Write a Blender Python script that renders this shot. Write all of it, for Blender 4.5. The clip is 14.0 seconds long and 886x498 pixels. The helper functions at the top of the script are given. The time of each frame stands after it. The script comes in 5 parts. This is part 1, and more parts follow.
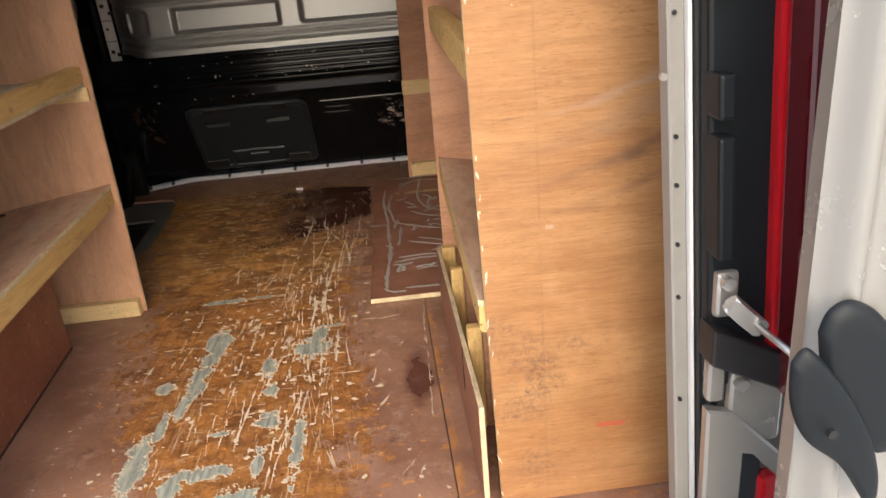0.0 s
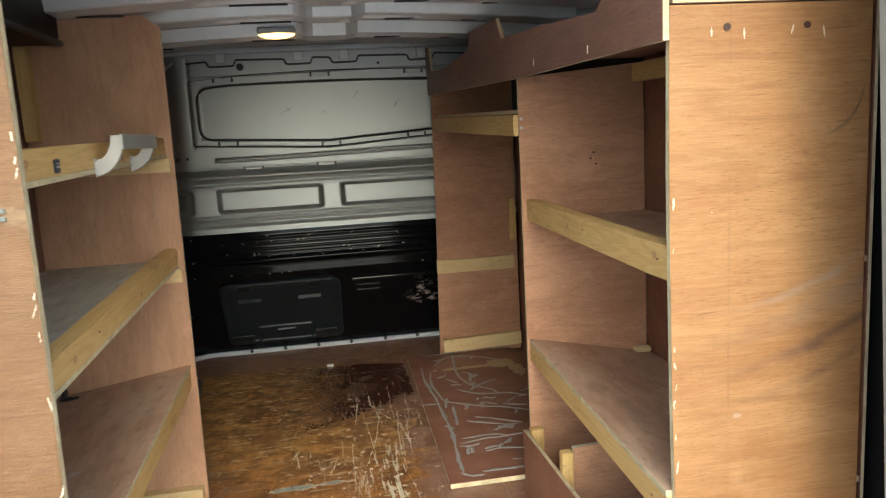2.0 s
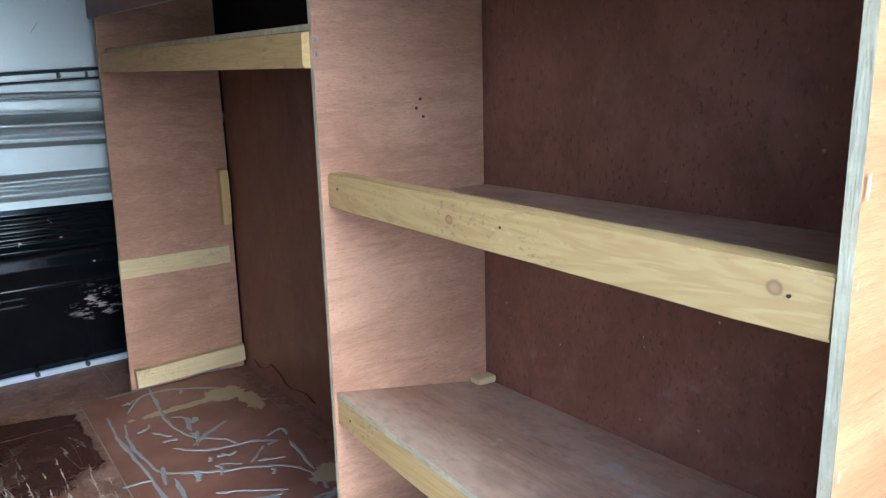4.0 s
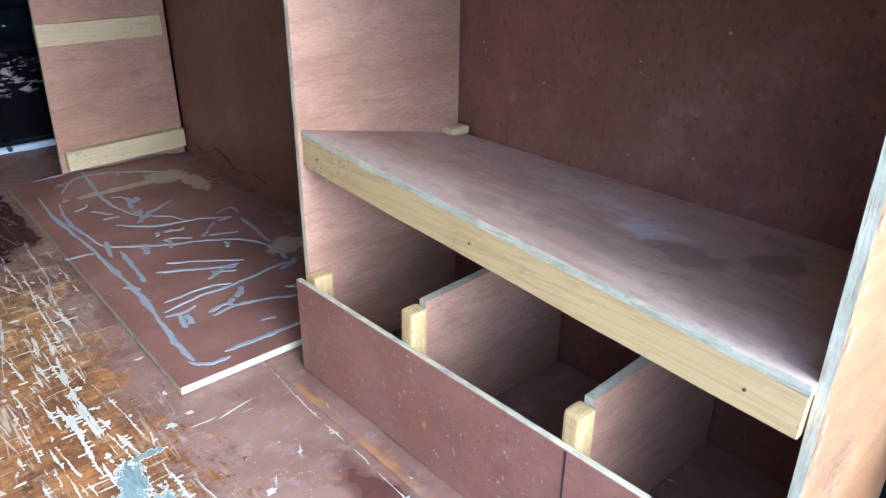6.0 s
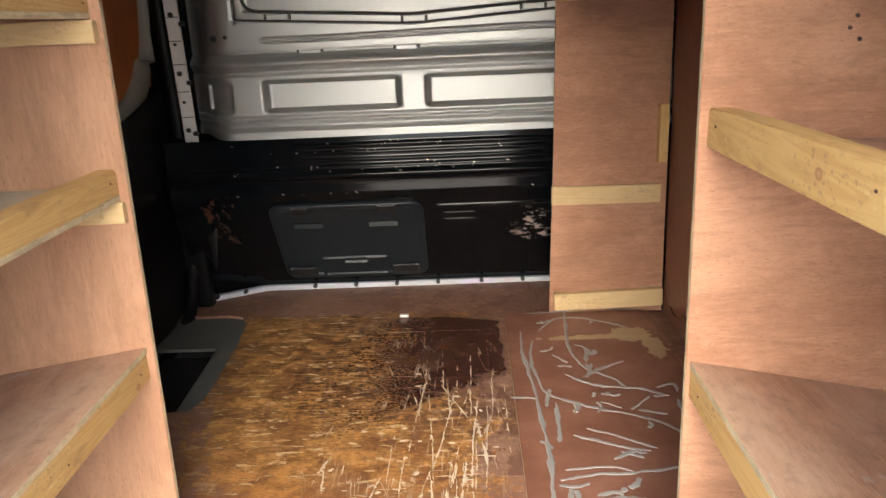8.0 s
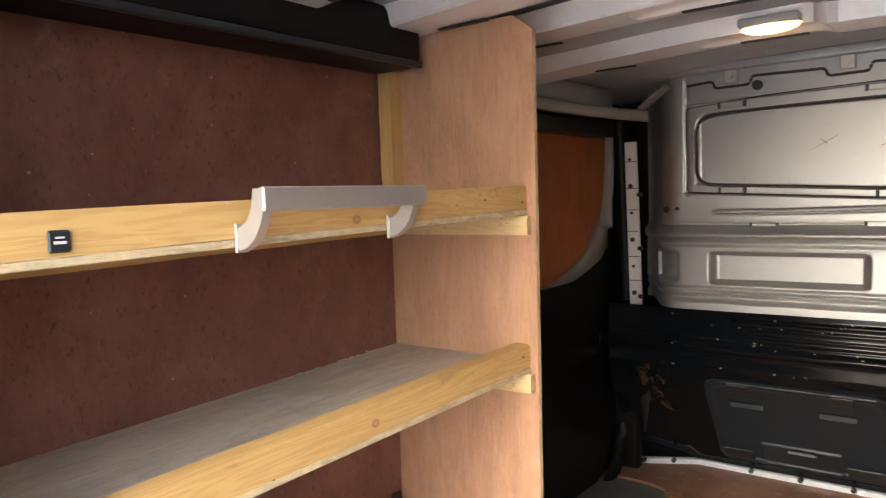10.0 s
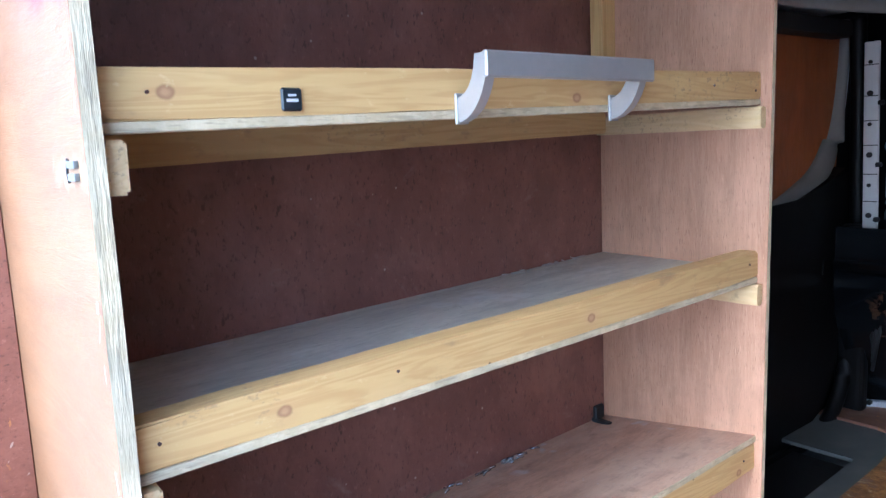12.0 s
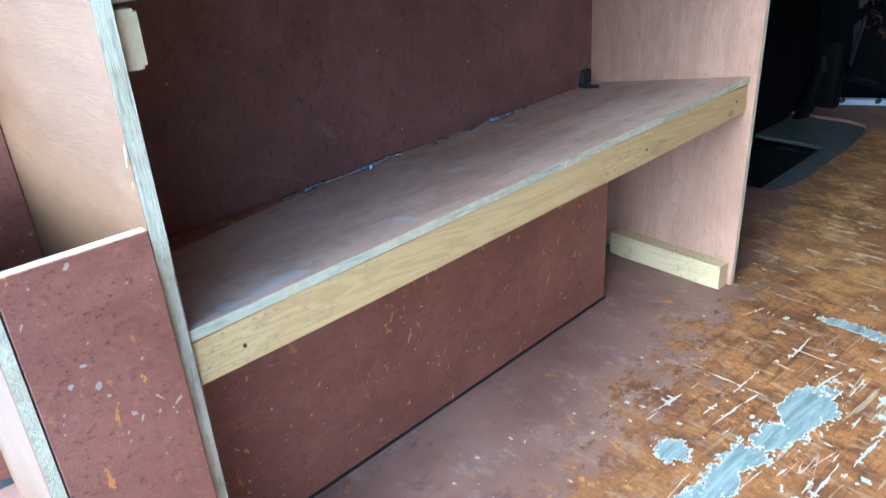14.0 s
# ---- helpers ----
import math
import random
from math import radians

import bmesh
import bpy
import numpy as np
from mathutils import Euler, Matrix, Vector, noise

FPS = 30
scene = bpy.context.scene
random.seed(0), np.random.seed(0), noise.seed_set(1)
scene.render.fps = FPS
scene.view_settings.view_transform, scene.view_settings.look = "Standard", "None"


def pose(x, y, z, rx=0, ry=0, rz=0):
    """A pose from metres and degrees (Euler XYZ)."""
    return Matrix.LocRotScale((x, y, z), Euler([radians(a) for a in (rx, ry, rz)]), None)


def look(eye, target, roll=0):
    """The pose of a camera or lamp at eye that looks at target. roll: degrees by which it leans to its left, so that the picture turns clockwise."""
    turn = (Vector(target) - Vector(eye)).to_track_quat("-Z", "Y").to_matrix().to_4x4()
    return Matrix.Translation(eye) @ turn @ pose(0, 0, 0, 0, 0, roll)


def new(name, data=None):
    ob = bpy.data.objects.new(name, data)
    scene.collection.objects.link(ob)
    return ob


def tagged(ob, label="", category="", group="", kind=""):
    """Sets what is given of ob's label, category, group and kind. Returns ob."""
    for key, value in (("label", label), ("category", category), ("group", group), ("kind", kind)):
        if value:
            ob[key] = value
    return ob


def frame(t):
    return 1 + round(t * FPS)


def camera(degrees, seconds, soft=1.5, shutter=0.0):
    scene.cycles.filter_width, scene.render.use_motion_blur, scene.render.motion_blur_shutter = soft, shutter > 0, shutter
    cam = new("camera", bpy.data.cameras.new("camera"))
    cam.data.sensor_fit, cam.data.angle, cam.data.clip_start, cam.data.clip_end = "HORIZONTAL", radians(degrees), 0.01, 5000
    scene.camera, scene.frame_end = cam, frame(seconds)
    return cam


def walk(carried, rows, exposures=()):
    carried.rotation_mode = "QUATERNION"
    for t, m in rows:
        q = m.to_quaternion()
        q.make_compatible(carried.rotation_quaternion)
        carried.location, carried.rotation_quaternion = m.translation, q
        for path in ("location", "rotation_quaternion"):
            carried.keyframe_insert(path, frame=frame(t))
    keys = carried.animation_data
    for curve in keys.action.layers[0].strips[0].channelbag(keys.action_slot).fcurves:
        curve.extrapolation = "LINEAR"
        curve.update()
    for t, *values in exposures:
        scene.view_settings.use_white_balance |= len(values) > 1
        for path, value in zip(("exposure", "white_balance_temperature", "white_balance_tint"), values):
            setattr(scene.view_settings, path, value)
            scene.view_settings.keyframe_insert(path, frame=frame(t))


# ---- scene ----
cam = camera(62.4, 14.0, soft=1.2, shutter=0.2)
PATH = [
    (0, (0.405, -1.119, 0.991), (0.529, 0.733, 0.248), -4.9),
    (0.5, (0.324, -1.2, 1.031), (0.354, 0.725, 0.49), -4.7),
    (1, (0.118, -1.26, 1.055), (0.2, 0.693, 0.636), -3.2),
    (1.5, (0.003, -1.263, 1.09), (0.167, 0.699, 0.742), -2.7),
    (2, (-0.017, -1.097, 1.066), (0.305, 0.852, 0.755), -3.2),
    (2.5, (-0.01, -0.838, 1.079), (0.513, 1.07, 0.782), -3.8),
    (2.7, (-0.016, -0.73, 1.073), (0.603, 1.148, 0.778), -3.7),
    (4.8, (-0.047, -0.163, 0.931), (1.273, 1.224, 0.352), -0.3),
    (5, (-0.049, -0.168, 0.9), (1.274, 1.194, 0.269), -0.0),
    (5.5, (-0.059, -0.164, 0.846), (1.23, 1.163, 0.085), 0.4),
    (6, (-0.066, -0.164, 0.821), (1.138, 1.177, -0.045), 0.6),
    (6.5, (-0.007, -0.159, 0.829), (0.961, 1.332, -0.087), -0.7),
    (7, (0.123, -0.148, 0.889), (0.693, 1.56, 0.018), -2.4),
    (7.5, (0.165, -0.141, 0.928), (0.345, 1.713, 0.201), -3.5),
    (8, (0.182, -0.207, 0.986), (0.138, 1.714, 0.43), -2.5),
    (8.5, (0.233, -0.249, 1.031), (-0.107, 1.678, 0.614), -2.3),
    (9, (0.328, -0.188, 1.059), (-0.349, 1.672, 0.768), -2.1),
    (9.2, (0.337, -0.17, 1.066), (-0.467, 1.644, 0.816), -2.0),
    (11.3, (0.256, -0.154, 1.084), (-1.278, 1.124, 0.951), -2.0),
    (11.5, (0.252, -0.156, 1.059), (-1.295, 1.101, 0.886), -2.2),
    (12, (0.241, -0.157, 0.999), (-1.315, 1.066, 0.713), -2.5),
    (12.5, (0.236, -0.152, 0.947), (-1.307, 1.044, 0.516), -2.8),
    (13, (0.232, -0.153, 0.89), (-1.28, 1.024, 0.317), -3.3),
    (13.5, (0.215, -0.161, 0.822), (-1.237, 1.011, 0.1), -3.6),
    (14, (0.199, -0.198, 0.758), (-1.177, 0.969, -0.105), -4.0),
]
EXPOSURES = [
    (0.0, 1.10, 6300, 9),
    (0.7, 1.17, 5950, 0),
    (1.5, 1.19, 5750, -3),
    (2.7, 1.42, 5300, -6),
    (4.8, 2.26, 3800, -3),
    (6.0, 2.16, 3950, 0),
    (7.0, 2.17, 4450, 2),
    (8.0, 2.29, 5800, 6),
    (9.2, 2.50, 6150, 7),
    (11.3, 2.60, 5050, 8),
    (12.0, 2.54, 4250, 5),
    (12.5, 2.50, 4050, 3),
    (13.5, 2.38, 3900, -1),
    (14.0, 2.24, 3800, -6),
]
walk(cam, [(t, look(eye, target, roll)) for t, eye, target, roll in PATH], EXPOSURES)

import functools
import itertools

# ---- world and light ----
world = bpy.data.worlds.new("sky")
scene.world = world
world.use_nodes = True
wn = world.node_tree
sky = wn.nodes.new("ShaderNodeTexSky")
sky.sky_type, sky.sun_disc = "NISHITA", False
sky.sun_elevation, sky.sun_rotation = radians(32.0), radians(181.5)
sky.dust_density, sky.air_density = 5.0, 1.0
wn.links.new(sky.outputs[0], wn.nodes["Background"].inputs[0])
wn.nodes["Background"].inputs[1].default_value = 0.15

sun_data = bpy.data.lights.new("sun", "SUN")
sun_data.energy, sun_data.angle, sun_data.color = 1.5, radians(128), (1.0, 0.97, 0.95)
sun = new("sun", sun_data)
sun.matrix_world = look((-0.15, -6, 3.75), (0, 0, 0))


# ---- material kit ----
class Kit:
    """A small builder for node materials."""

    def __init__(self, name, rough=0.6, metal=0.0, coat=0.0):
        self.mat = bpy.data.materials.new(name)
        self.mat.use_nodes = True
        self.t = self.mat.node_tree
        self.b = self.t.nodes["Principled BSDF"]
        self.put("Roughness", rough), self.put("Metallic", metal), self.put("Coat Weight", coat)

    def put(self, socket, value):
        self.feed(self.b.inputs[socket], value)

    def feed(self, socket, value):
        if isinstance(value, bpy.types.NodeSocket):
            self.t.links.new(value, socket)
        elif socket.type == "RGBA" and len(value) == 3:
            socket.default_value = (*value, 1)
        else:
            socket.default_value = value

    def node(self, kind, **given):
        return self.t.nodes.new(kind)

    def place(self, scale=(1, 1, 1), vary=0.0, turn=(0, 0, 0)):
        """Object coordinates in metres, stretched, shifted from thing to thing."""
        c = self.node("ShaderNodeTexCoord").outputs["Object"]
        if vary:
            r = self.node("ShaderNodeObjectInfo").outputs["Random"]
            m = self.node("ShaderNodeVectorMath")
            m.operation = "ADD"
            self.feed(m.inputs[0], c)
            self.feed(m.inputs[1], self.calc("MULTIPLY", r, vary))
            c = m.outputs[0]
        if any(turn):
            m = self.node("ShaderNodeMapping")
            self.feed(m.inputs["Vector"], c)
            m.inputs["Rotation"].default_value = [radians(a) for a in turn]
            c = m.outputs[0]
        m = self.node("ShaderNodeMapping")
        self.feed(m.inputs["Vector"], c)
        m.inputs["Scale"].default_value = scale
        return m.outputs[0]

    def line(self, stretch, turn, thin=0.012, scale=1.0):
        """Fine long scratches: the contour lines of a stretched noise."""
        n = self.noise(self.place(stretch, 0, (0, 0, turn)), scale, 2, 0.5, 0.3)
        return self.rise(self.calc("ABSOLUTE", self.calc("SUBTRACT", n, 0.5)), thin, thin * 0.4)

    def axis(self, n):
        s = self.node("ShaderNodeSeparateXYZ")
        self.feed(s.inputs[0], self.node("ShaderNodeTexCoord").outputs["Object"])
        return s.outputs[n]

    def calc(self, op, a, b=0.0, c=None):
        m = self.node("ShaderNodeMath")
        m.operation = op
        self.feed(m.inputs[0], a), self.feed(m.inputs[1], b)
        if c is not None:
            self.feed(m.inputs[2], c)
        return m.outputs[0]

    def noise(self, where, scale=1.0, detail=4.0, rough=0.55, bend=0.0):
        n = self.node("ShaderNodeTexNoise")
        self.feed(n.inputs["Vector"], where)
        for k, v in (("Scale", scale), ("Detail", detail), ("Roughness", rough), ("Distortion", bend)):
            n.inputs[k].default_value = v
        return n.outputs[0]

    def spots(self, where, scale=1.0):
        n = self.node("ShaderNodeTexVoronoi")
        self.feed(n.inputs["Vector"], where)
        n.inputs["Scale"].default_value = scale
        return n.outputs["Distance"]

    def rise(self, value, a, b):
        """0 below a, 1 above b, smooth between; falls where a is above b."""
        m = self.node("ShaderNodeMapRange")
        m.interpolation_type = "SMOOTHSTEP"
        self.feed(m.inputs[0], value)
        lo, hi, y0, y1 = (a, b, 0, 1) if a < b else (b, a, 1, 0)
        for i, v in ((1, lo), (2, hi), (3, y0), (4, y1)):
            m.inputs[i].default_value = v
        return m.outputs[0]

    def mix(self, f, a, b):
        m = self.node("ShaderNodeMix")
        m.data_type = "RGBA"
        self.feed(m.inputs[0], f), self.feed(m.inputs[6], a), self.feed(m.inputs[7], b)
        return m.outputs[2]

    def ramp(self, f, *stops):
        r = self.node("ShaderNodeValToRGB")
        self.feed(r.inputs[0], f)
        e = r.color_ramp.elements
        while len(e) < len(stops):
            e.new(0.5)
        for el, (at, colour) in zip(e, stops):
            el.position, el.color = at, (*colour, 1)
        return r.outputs[0]

    def bump(self, height, strength=0.3, distance=0.002):
        n = self.node("ShaderNodeBump")
        n.inputs["Strength"].default_value, n.inputs["Distance"].default_value = strength, distance
        self.feed(n.inputs["Height"], height)
        self.put("Normal", n.outputs[0])

    def blot(self, centre, size, ragged=0.35, scale=9.0, axes=(0, 1), stretch=(1, 1, 1)):
        """1 inside a ragged round shape, 0 outside."""
        total = None
        for n, c, s in zip(axes, centre, size):
            d = self.calc("DIVIDE", self.calc("SUBTRACT", self.axis(n), c), s)
            d = self.calc("MULTIPLY", d, d)
            total = d if total is None else self.calc("ADD", total, d)
        r = self.calc("SQRT", total)
        r = self.calc("ADD", r, self.calc("MULTIPLY", self.calc("SUBTRACT", self.noise(self.place(stretch), scale, 5), 0.5), ragged * 4))
        return r


def ply(name, pale, deep, stretch, grain=0.5, rough=0.62, marks=None):
    """Veneered plywood: fine pores along the grain, broad colour drift, scuffs and specks."""
    k = Kit(name, rough)
    pores = k.noise(k.place([s * 1.5 for s in stretch], 7.0), 3.2, 6, 0.75, 0.5)
    broad = k.noise(k.place([1.2 + s * 0.05 for s in stretch], 3.0), 2.2, 5, 0.6, 0.8)
    blend = k.calc("ADD", k.calc("MULTIPLY", pores, grain), k.calc("MULTIPLY", broad, 1 - grain))
    colour = k.mix(k.rise(blend, 0.36, 0.64), deep, pale)
    band = k.noise(k.place([0.8 + s * 0.35 for s in stretch], 5.0), 2.0, 4, 0.65, 1.0)
    colour = k.mix(k.calc("MULTIPLY", k.rise(band, 0.45, 0.70), 0.42), colour, [c * 0.72 for c in deep])
    patch = k.rise(k.noise(k.place((4, 4, 4), 6.0), 1.4, 4, 0.6), 0.35, 0.65)
    dash = k.noise(k.place([7 + s * 8 for s in stretch], 4.0), 1.6, 3, 0.65)
    dark = k.calc("MULTIPLY", k.rise(dash, 0.57, 0.68), k.calc("ADD", 0.45, k.calc("MULTIPLY", patch, 0.5)))
    colour = k.mix(dark, colour, [c * 0.55 for c in deep])
    glint = k.rise(k.noise(k.place([8 + s * 7 for s in stretch], 8.0), 1.5, 3, 0.65), 0.60, 0.72)
    colour = k.mix(k.calc("MULTIPLY", glint, 0.4), colour, [min(1, c * 1.3 + 0.03) for c in pale])
    dust = k.rise(k.noise(k.place((6, 6, 6), 2.0), 1.3, 5, 0.65), 0.5, 0.78)
    colour = k.mix(k.calc("MULTIPLY", dust, 0.25), colour, [min(1, c * 1.35 + 0.06) for c in pale])
    fleck = k.rise(k.spots(k.place((1, 1, 1), 5.0), 22.0), 0.075, 0.05)
    colour = k.mix(k.calc("MULTIPLY", fleck, 0.15), colour, [c * 0.45 for c in deep])
    nick = k.rise(k.spots(k.place((1, 1, 1), 9.0), 13.0), 0.024, 0.014)
    colour = k.mix(k.calc("MULTIPLY", nick, 0.6), colour, (0.62, 0.52, 0.38))
    if marks:
        colour = marks(k, colour)
    k.put("Base Color", colour)
    k.put("Roughness", k.calc("ADD", rough - 0.1, k.calc("MULTIPLY", broad, 0.22)))
    k.bump(k.calc("ADD", k.calc("ADD", pores, dash), band), 0.45, 0.0018)
    return k.mat


def scuffs(k, colour):
    """Curved brown and grey rubs, a faint upright pencil line, black thumb marks and a red scrape."""
    sweep = k.calc("SUBTRACT", k.axis(2), k.calc("MULTIPLY", k.calc("POWER", k.calc("MAXIMUM", k.calc("SUBTRACT", k.axis(0), 0.55), 0.0), 2.0), 0.75))
    cloudy = k.noise(k.place((5, 1, 12)), 1.3, 5, 0.65)
    fade = k.rise(k.axis(0), 0.57, 0.80)
    for height, width, tone, much in ((0.628, 0.020, (0.13, 0.065, 0.035), 0.85), (0.570, 0.016, (0.15, 0.075, 0.04), 0.55), (0.690, 0.030, (0.24, 0.15, 0.10), 0.5), (0.735, 0.012, (0.33, 0.27, 0.23), 0.45)):
        d = k.calc("ABSOLUTE", k.calc("SUBTRACT", k.calc("ADD", sweep, k.calc("MULTIPLY", k.calc("SUBTRACT", cloudy, 0.5), 0.05)), height))
        band = k.calc("MULTIPLY", k.rise(d, width, 0.0), k.calc("MULTIPLY", fade, k.rise(cloudy, 0.25, 0.6)))
        colour = k.mix(k.calc("MULTIPLY", band, much), colour, tone)
    d = k.calc("ABSOLUTE", k.calc("SUBTRACT", k.calc("ADD", k.axis(0), k.calc("MULTIPLY", cloudy, 0.004)), 0.645))
    colour = k.mix(k.calc("MULTIPLY", k.calc("MULTIPLY", k.rise(d, 0.003, 0.001), k.rise(cloudy, 0.35, 0.65)), 0.22), colour, (0.1, 0.06, 0.05))
    smut = k.noise(k.place((55, 1, 55)), 1.5, 8, 0.82)
    for cx, cz, sx, sz in ((0.563, 0.372, 0.030, 0.030), (0.620, 0.320, 0.050, 0.040), (0.640, 0.270, 0.040, 0.035), (0.70, 0.335, 0.03, 0.016), (0.63, 0.09, 0.05, 0.04), (0.60, 0.22, 0.05, 0.04)):
        spot = k.calc("MULTIPLY", k.rise(k.blot((cx, cz), (sx * 1.3, sz * 1.5), 0.45, 22, (0, 2)), 1.1, 0.2), k.rise(smut, 0.42, 0.66))
        colour = k.mix(k.calc("MULTIPLY", spot, 0.6), colour, (0.045, 0.034, 0.03))
    for cx, cz, radius, end in ((0.79, 1.122, 0.098, 1.0), (0.80, 1.105, 0.082, 0.7)):
        ring = k.calc("SQRT", k.calc("ADD", k.calc("POWER", k.calc("SUBTRACT", k.axis(0), cx), 2.0), k.calc("POWER", k.calc("SUBTRACT", k.axis(2), cz), 2.0)))
        arc = k.rise(k.calc("ABSOLUTE", k.calc("SUBTRACT", k.calc("ADD", ring, k.calc("MULTIPLY", cloudy, 0.006)), radius)), 0.0022, 0.0008)
        arc = k.calc("MULTIPLY", arc, k.calc("MULTIPLY", k.rise(k.axis(0), cx + 0.01, cx + 0.05), k.rise(k.axis(2), cz - 0.01, cz - 0.03)))
        colour = k.mix(k.calc("MULTIPLY", arc, 0.6 * end), colour, (0.09, 0.055, 0.045))
    stroke = k.noise(k.place((7, 1, 160), 0, (0, 4, 0)), 1.0, 3, 0.6)
    colour = k.mix(k.calc("MULTIPLY", k.rise(stroke, 0.66, 0.70), 0.55), colour, (0.12, 0.06, 0.03))
    red = k.rise(k.blot((0.765, 0.155), (0.030, 0.007), 0.55, 40, (0, 2)), 1.0, 0.7)
    colour = k.mix(k.calc("MULTIPLY", red, 0.7), colour, (0.42, 0.07, 0.04))
    low = k.calc("MULTIPLY", k.rise(k.axis(2), 0.16, 0.02), k.rise(cloudy, 0.35, 0.6))
    colour = k.mix(k.calc("MULTIPLY", low, 0.5), colour, (0.25, 0.11, 0.05))
    return k.mix(k.calc("MULTIPLY", k.rise(k.blot((0.66, 0.56), (0.010, 0.006), 0.8, 60, (0, 2)), 1.0, 0.3), 0.3), colour, (0.55, 0.48, 0.43))


def red_stain(k, colour):
    """Spilt red paint high on the panel, with long pale scratches below it."""
    edge = k.noise(k.place((14, 1, 5)), 1.4, 5, 0.65)
    d = k.calc("ADD", k.axis(0), k.calc("MULTIPLY", k.calc("SUBTRACT", edge, 0.5), 0.07))
    e = k.calc("ADD", k.axis(2), k.calc("MULTIPLY", k.calc("SUBTRACT", edge, 0.5), 0.10))
    inside = k.calc("MULTIPLY", k.rise(d, -0.66, -0.50), k.calc("MULTIPLY", k.rise(d, -0.424, -0.440), k.rise(e, 1.125, 1.165)))
    colour = k.mix(k.calc("MULTIPLY", inside, k.calc("ADD", 0.62, k.calc("MULTIPLY", edge, 0.6))), colour, (0.115, 0.008, 0.020))
    for stretch, lean, a, much in (((22, 1, 75), 14, 0.58, 0.17), ((9, 1, 30), 20, 0.55, 0.08), ((90, 1, 5), 6, 0.66, 0.5)):
        rub = k.noise(k.place(stretch, 0, (0, lean, 0)), 1.3, 5, 0.7)
        colour = k.mix(k.calc("MULTIPLY", k.rise(rub, a, a + 0.12), much), colour, (0.34, 0.235, 0.14))
    return k.mix(k.calc("MULTIPLY", k.rise(k.blot((-0.47, 0.985), (0.09, 0.018), 0.7, 40, (0, 2)), 1.0, 0.3), 0.20), colour, (0.48, 0.35, 0.20))


def dusty(k, colour):
    """Grey dust, damp rings and dark smears on a used shelf."""
    grey = k.rise(k.noise(k.place((5, 2.4, 5), 3.0), 1.2, 5, 0.6), 0.36, 0.7)
    colour = k.mix(k.calc("MULTIPLY", grey, 0.55), colour, (0.60, 0.44, 0.315))
    mottle = k.rise(k.noise(k.place((24, 18, 24), 6.0), 1.5, 6, 0.72), 0.48, 0.66)
    colour = k.mix(k.calc("MULTIPLY", mottle, 0.4), colour, (0.26, 0.17, 0.125))
    smear = k.rise(k.noise(k.place((9, 6, 9), 5.0), 1.5, 5, 0.7, 0.8), 0.6, 0.72)
    colour = k.mix(k.calc("MULTIPLY", smear, 0.45), colour, (0.15, 0.085, 0.055))
    colour = k.mix(k.calc("MULTIPLY", k.rise(k.noise(k.place((7, 7, 7), 1.0), 2.0, 2), 0.66, 0.74), 0.5), colour, (0.5, 0.48, 0.47))
    for at, size, tone, much, crisp in (((0.73, 0.31, 0.41), (0.05, 0.06, 0.2), (0.64, 0.59, 0.53), 0.5, 0.35), ((0.70, 0.245, 0.41), (0.038, 0.055, 0.2), (0.235, 0.125, 0.075), 0.7, 0.75),
                                        ((0.77, 0.155, 0.41), (0.050, 0.036, 0.2), (0.225, 0.12, 0.07), 0.7, 0.7), ((0.63, 0.36, 0.41), (0.030, 0.10, 0.2), (0.21, 0.13, 0.09), 0.45, 0.4), ((0.60, 0.50, 0.41), (0.03, 0.05, 0.2), (0.24, 0.15, 0.10), 0.35, 0.5)):
        r = k.blot(at, size, 0.45, 22.0, (0, 1, 2))
        colour = k.mix(k.calc("MULTIPLY", k.rise(r, 1.1, crisp), much), colour, tone)
    grit = k.rise(k.spots(k.place((1, 1, 1), 3.0), 45.0), 0.10, 0.05)
    return k.mix(k.calc("MULTIPLY", grit, 0.6), colour, k.mix(k.noise(k.place((30, 30, 30)), 2.0, 2), (0.05, 0.04, 0.04), (0.8, 0.76, 0.7)))


def grey_dust(k, colour):
    """A pale even layer of dust with faint drag marks."""
    drag = k.noise(k.place((18, 5, 18), 3.0), 1.3, 6, 0.7)
    colour = k.mix(k.calc("MULTIPLY", k.rise(drag, 0.50, 0.72), 0.45), colour, (0.30, 0.265, 0.23))
    pale = k.rise(k.noise(k.place((8, 6, 8), 5.0), 1.3, 5, 0.7), 0.5, 0.7)
    return k.mix(k.calc("MULTIPLY", pale, 0.5), colour, (0.66, 0.65, 0.62))


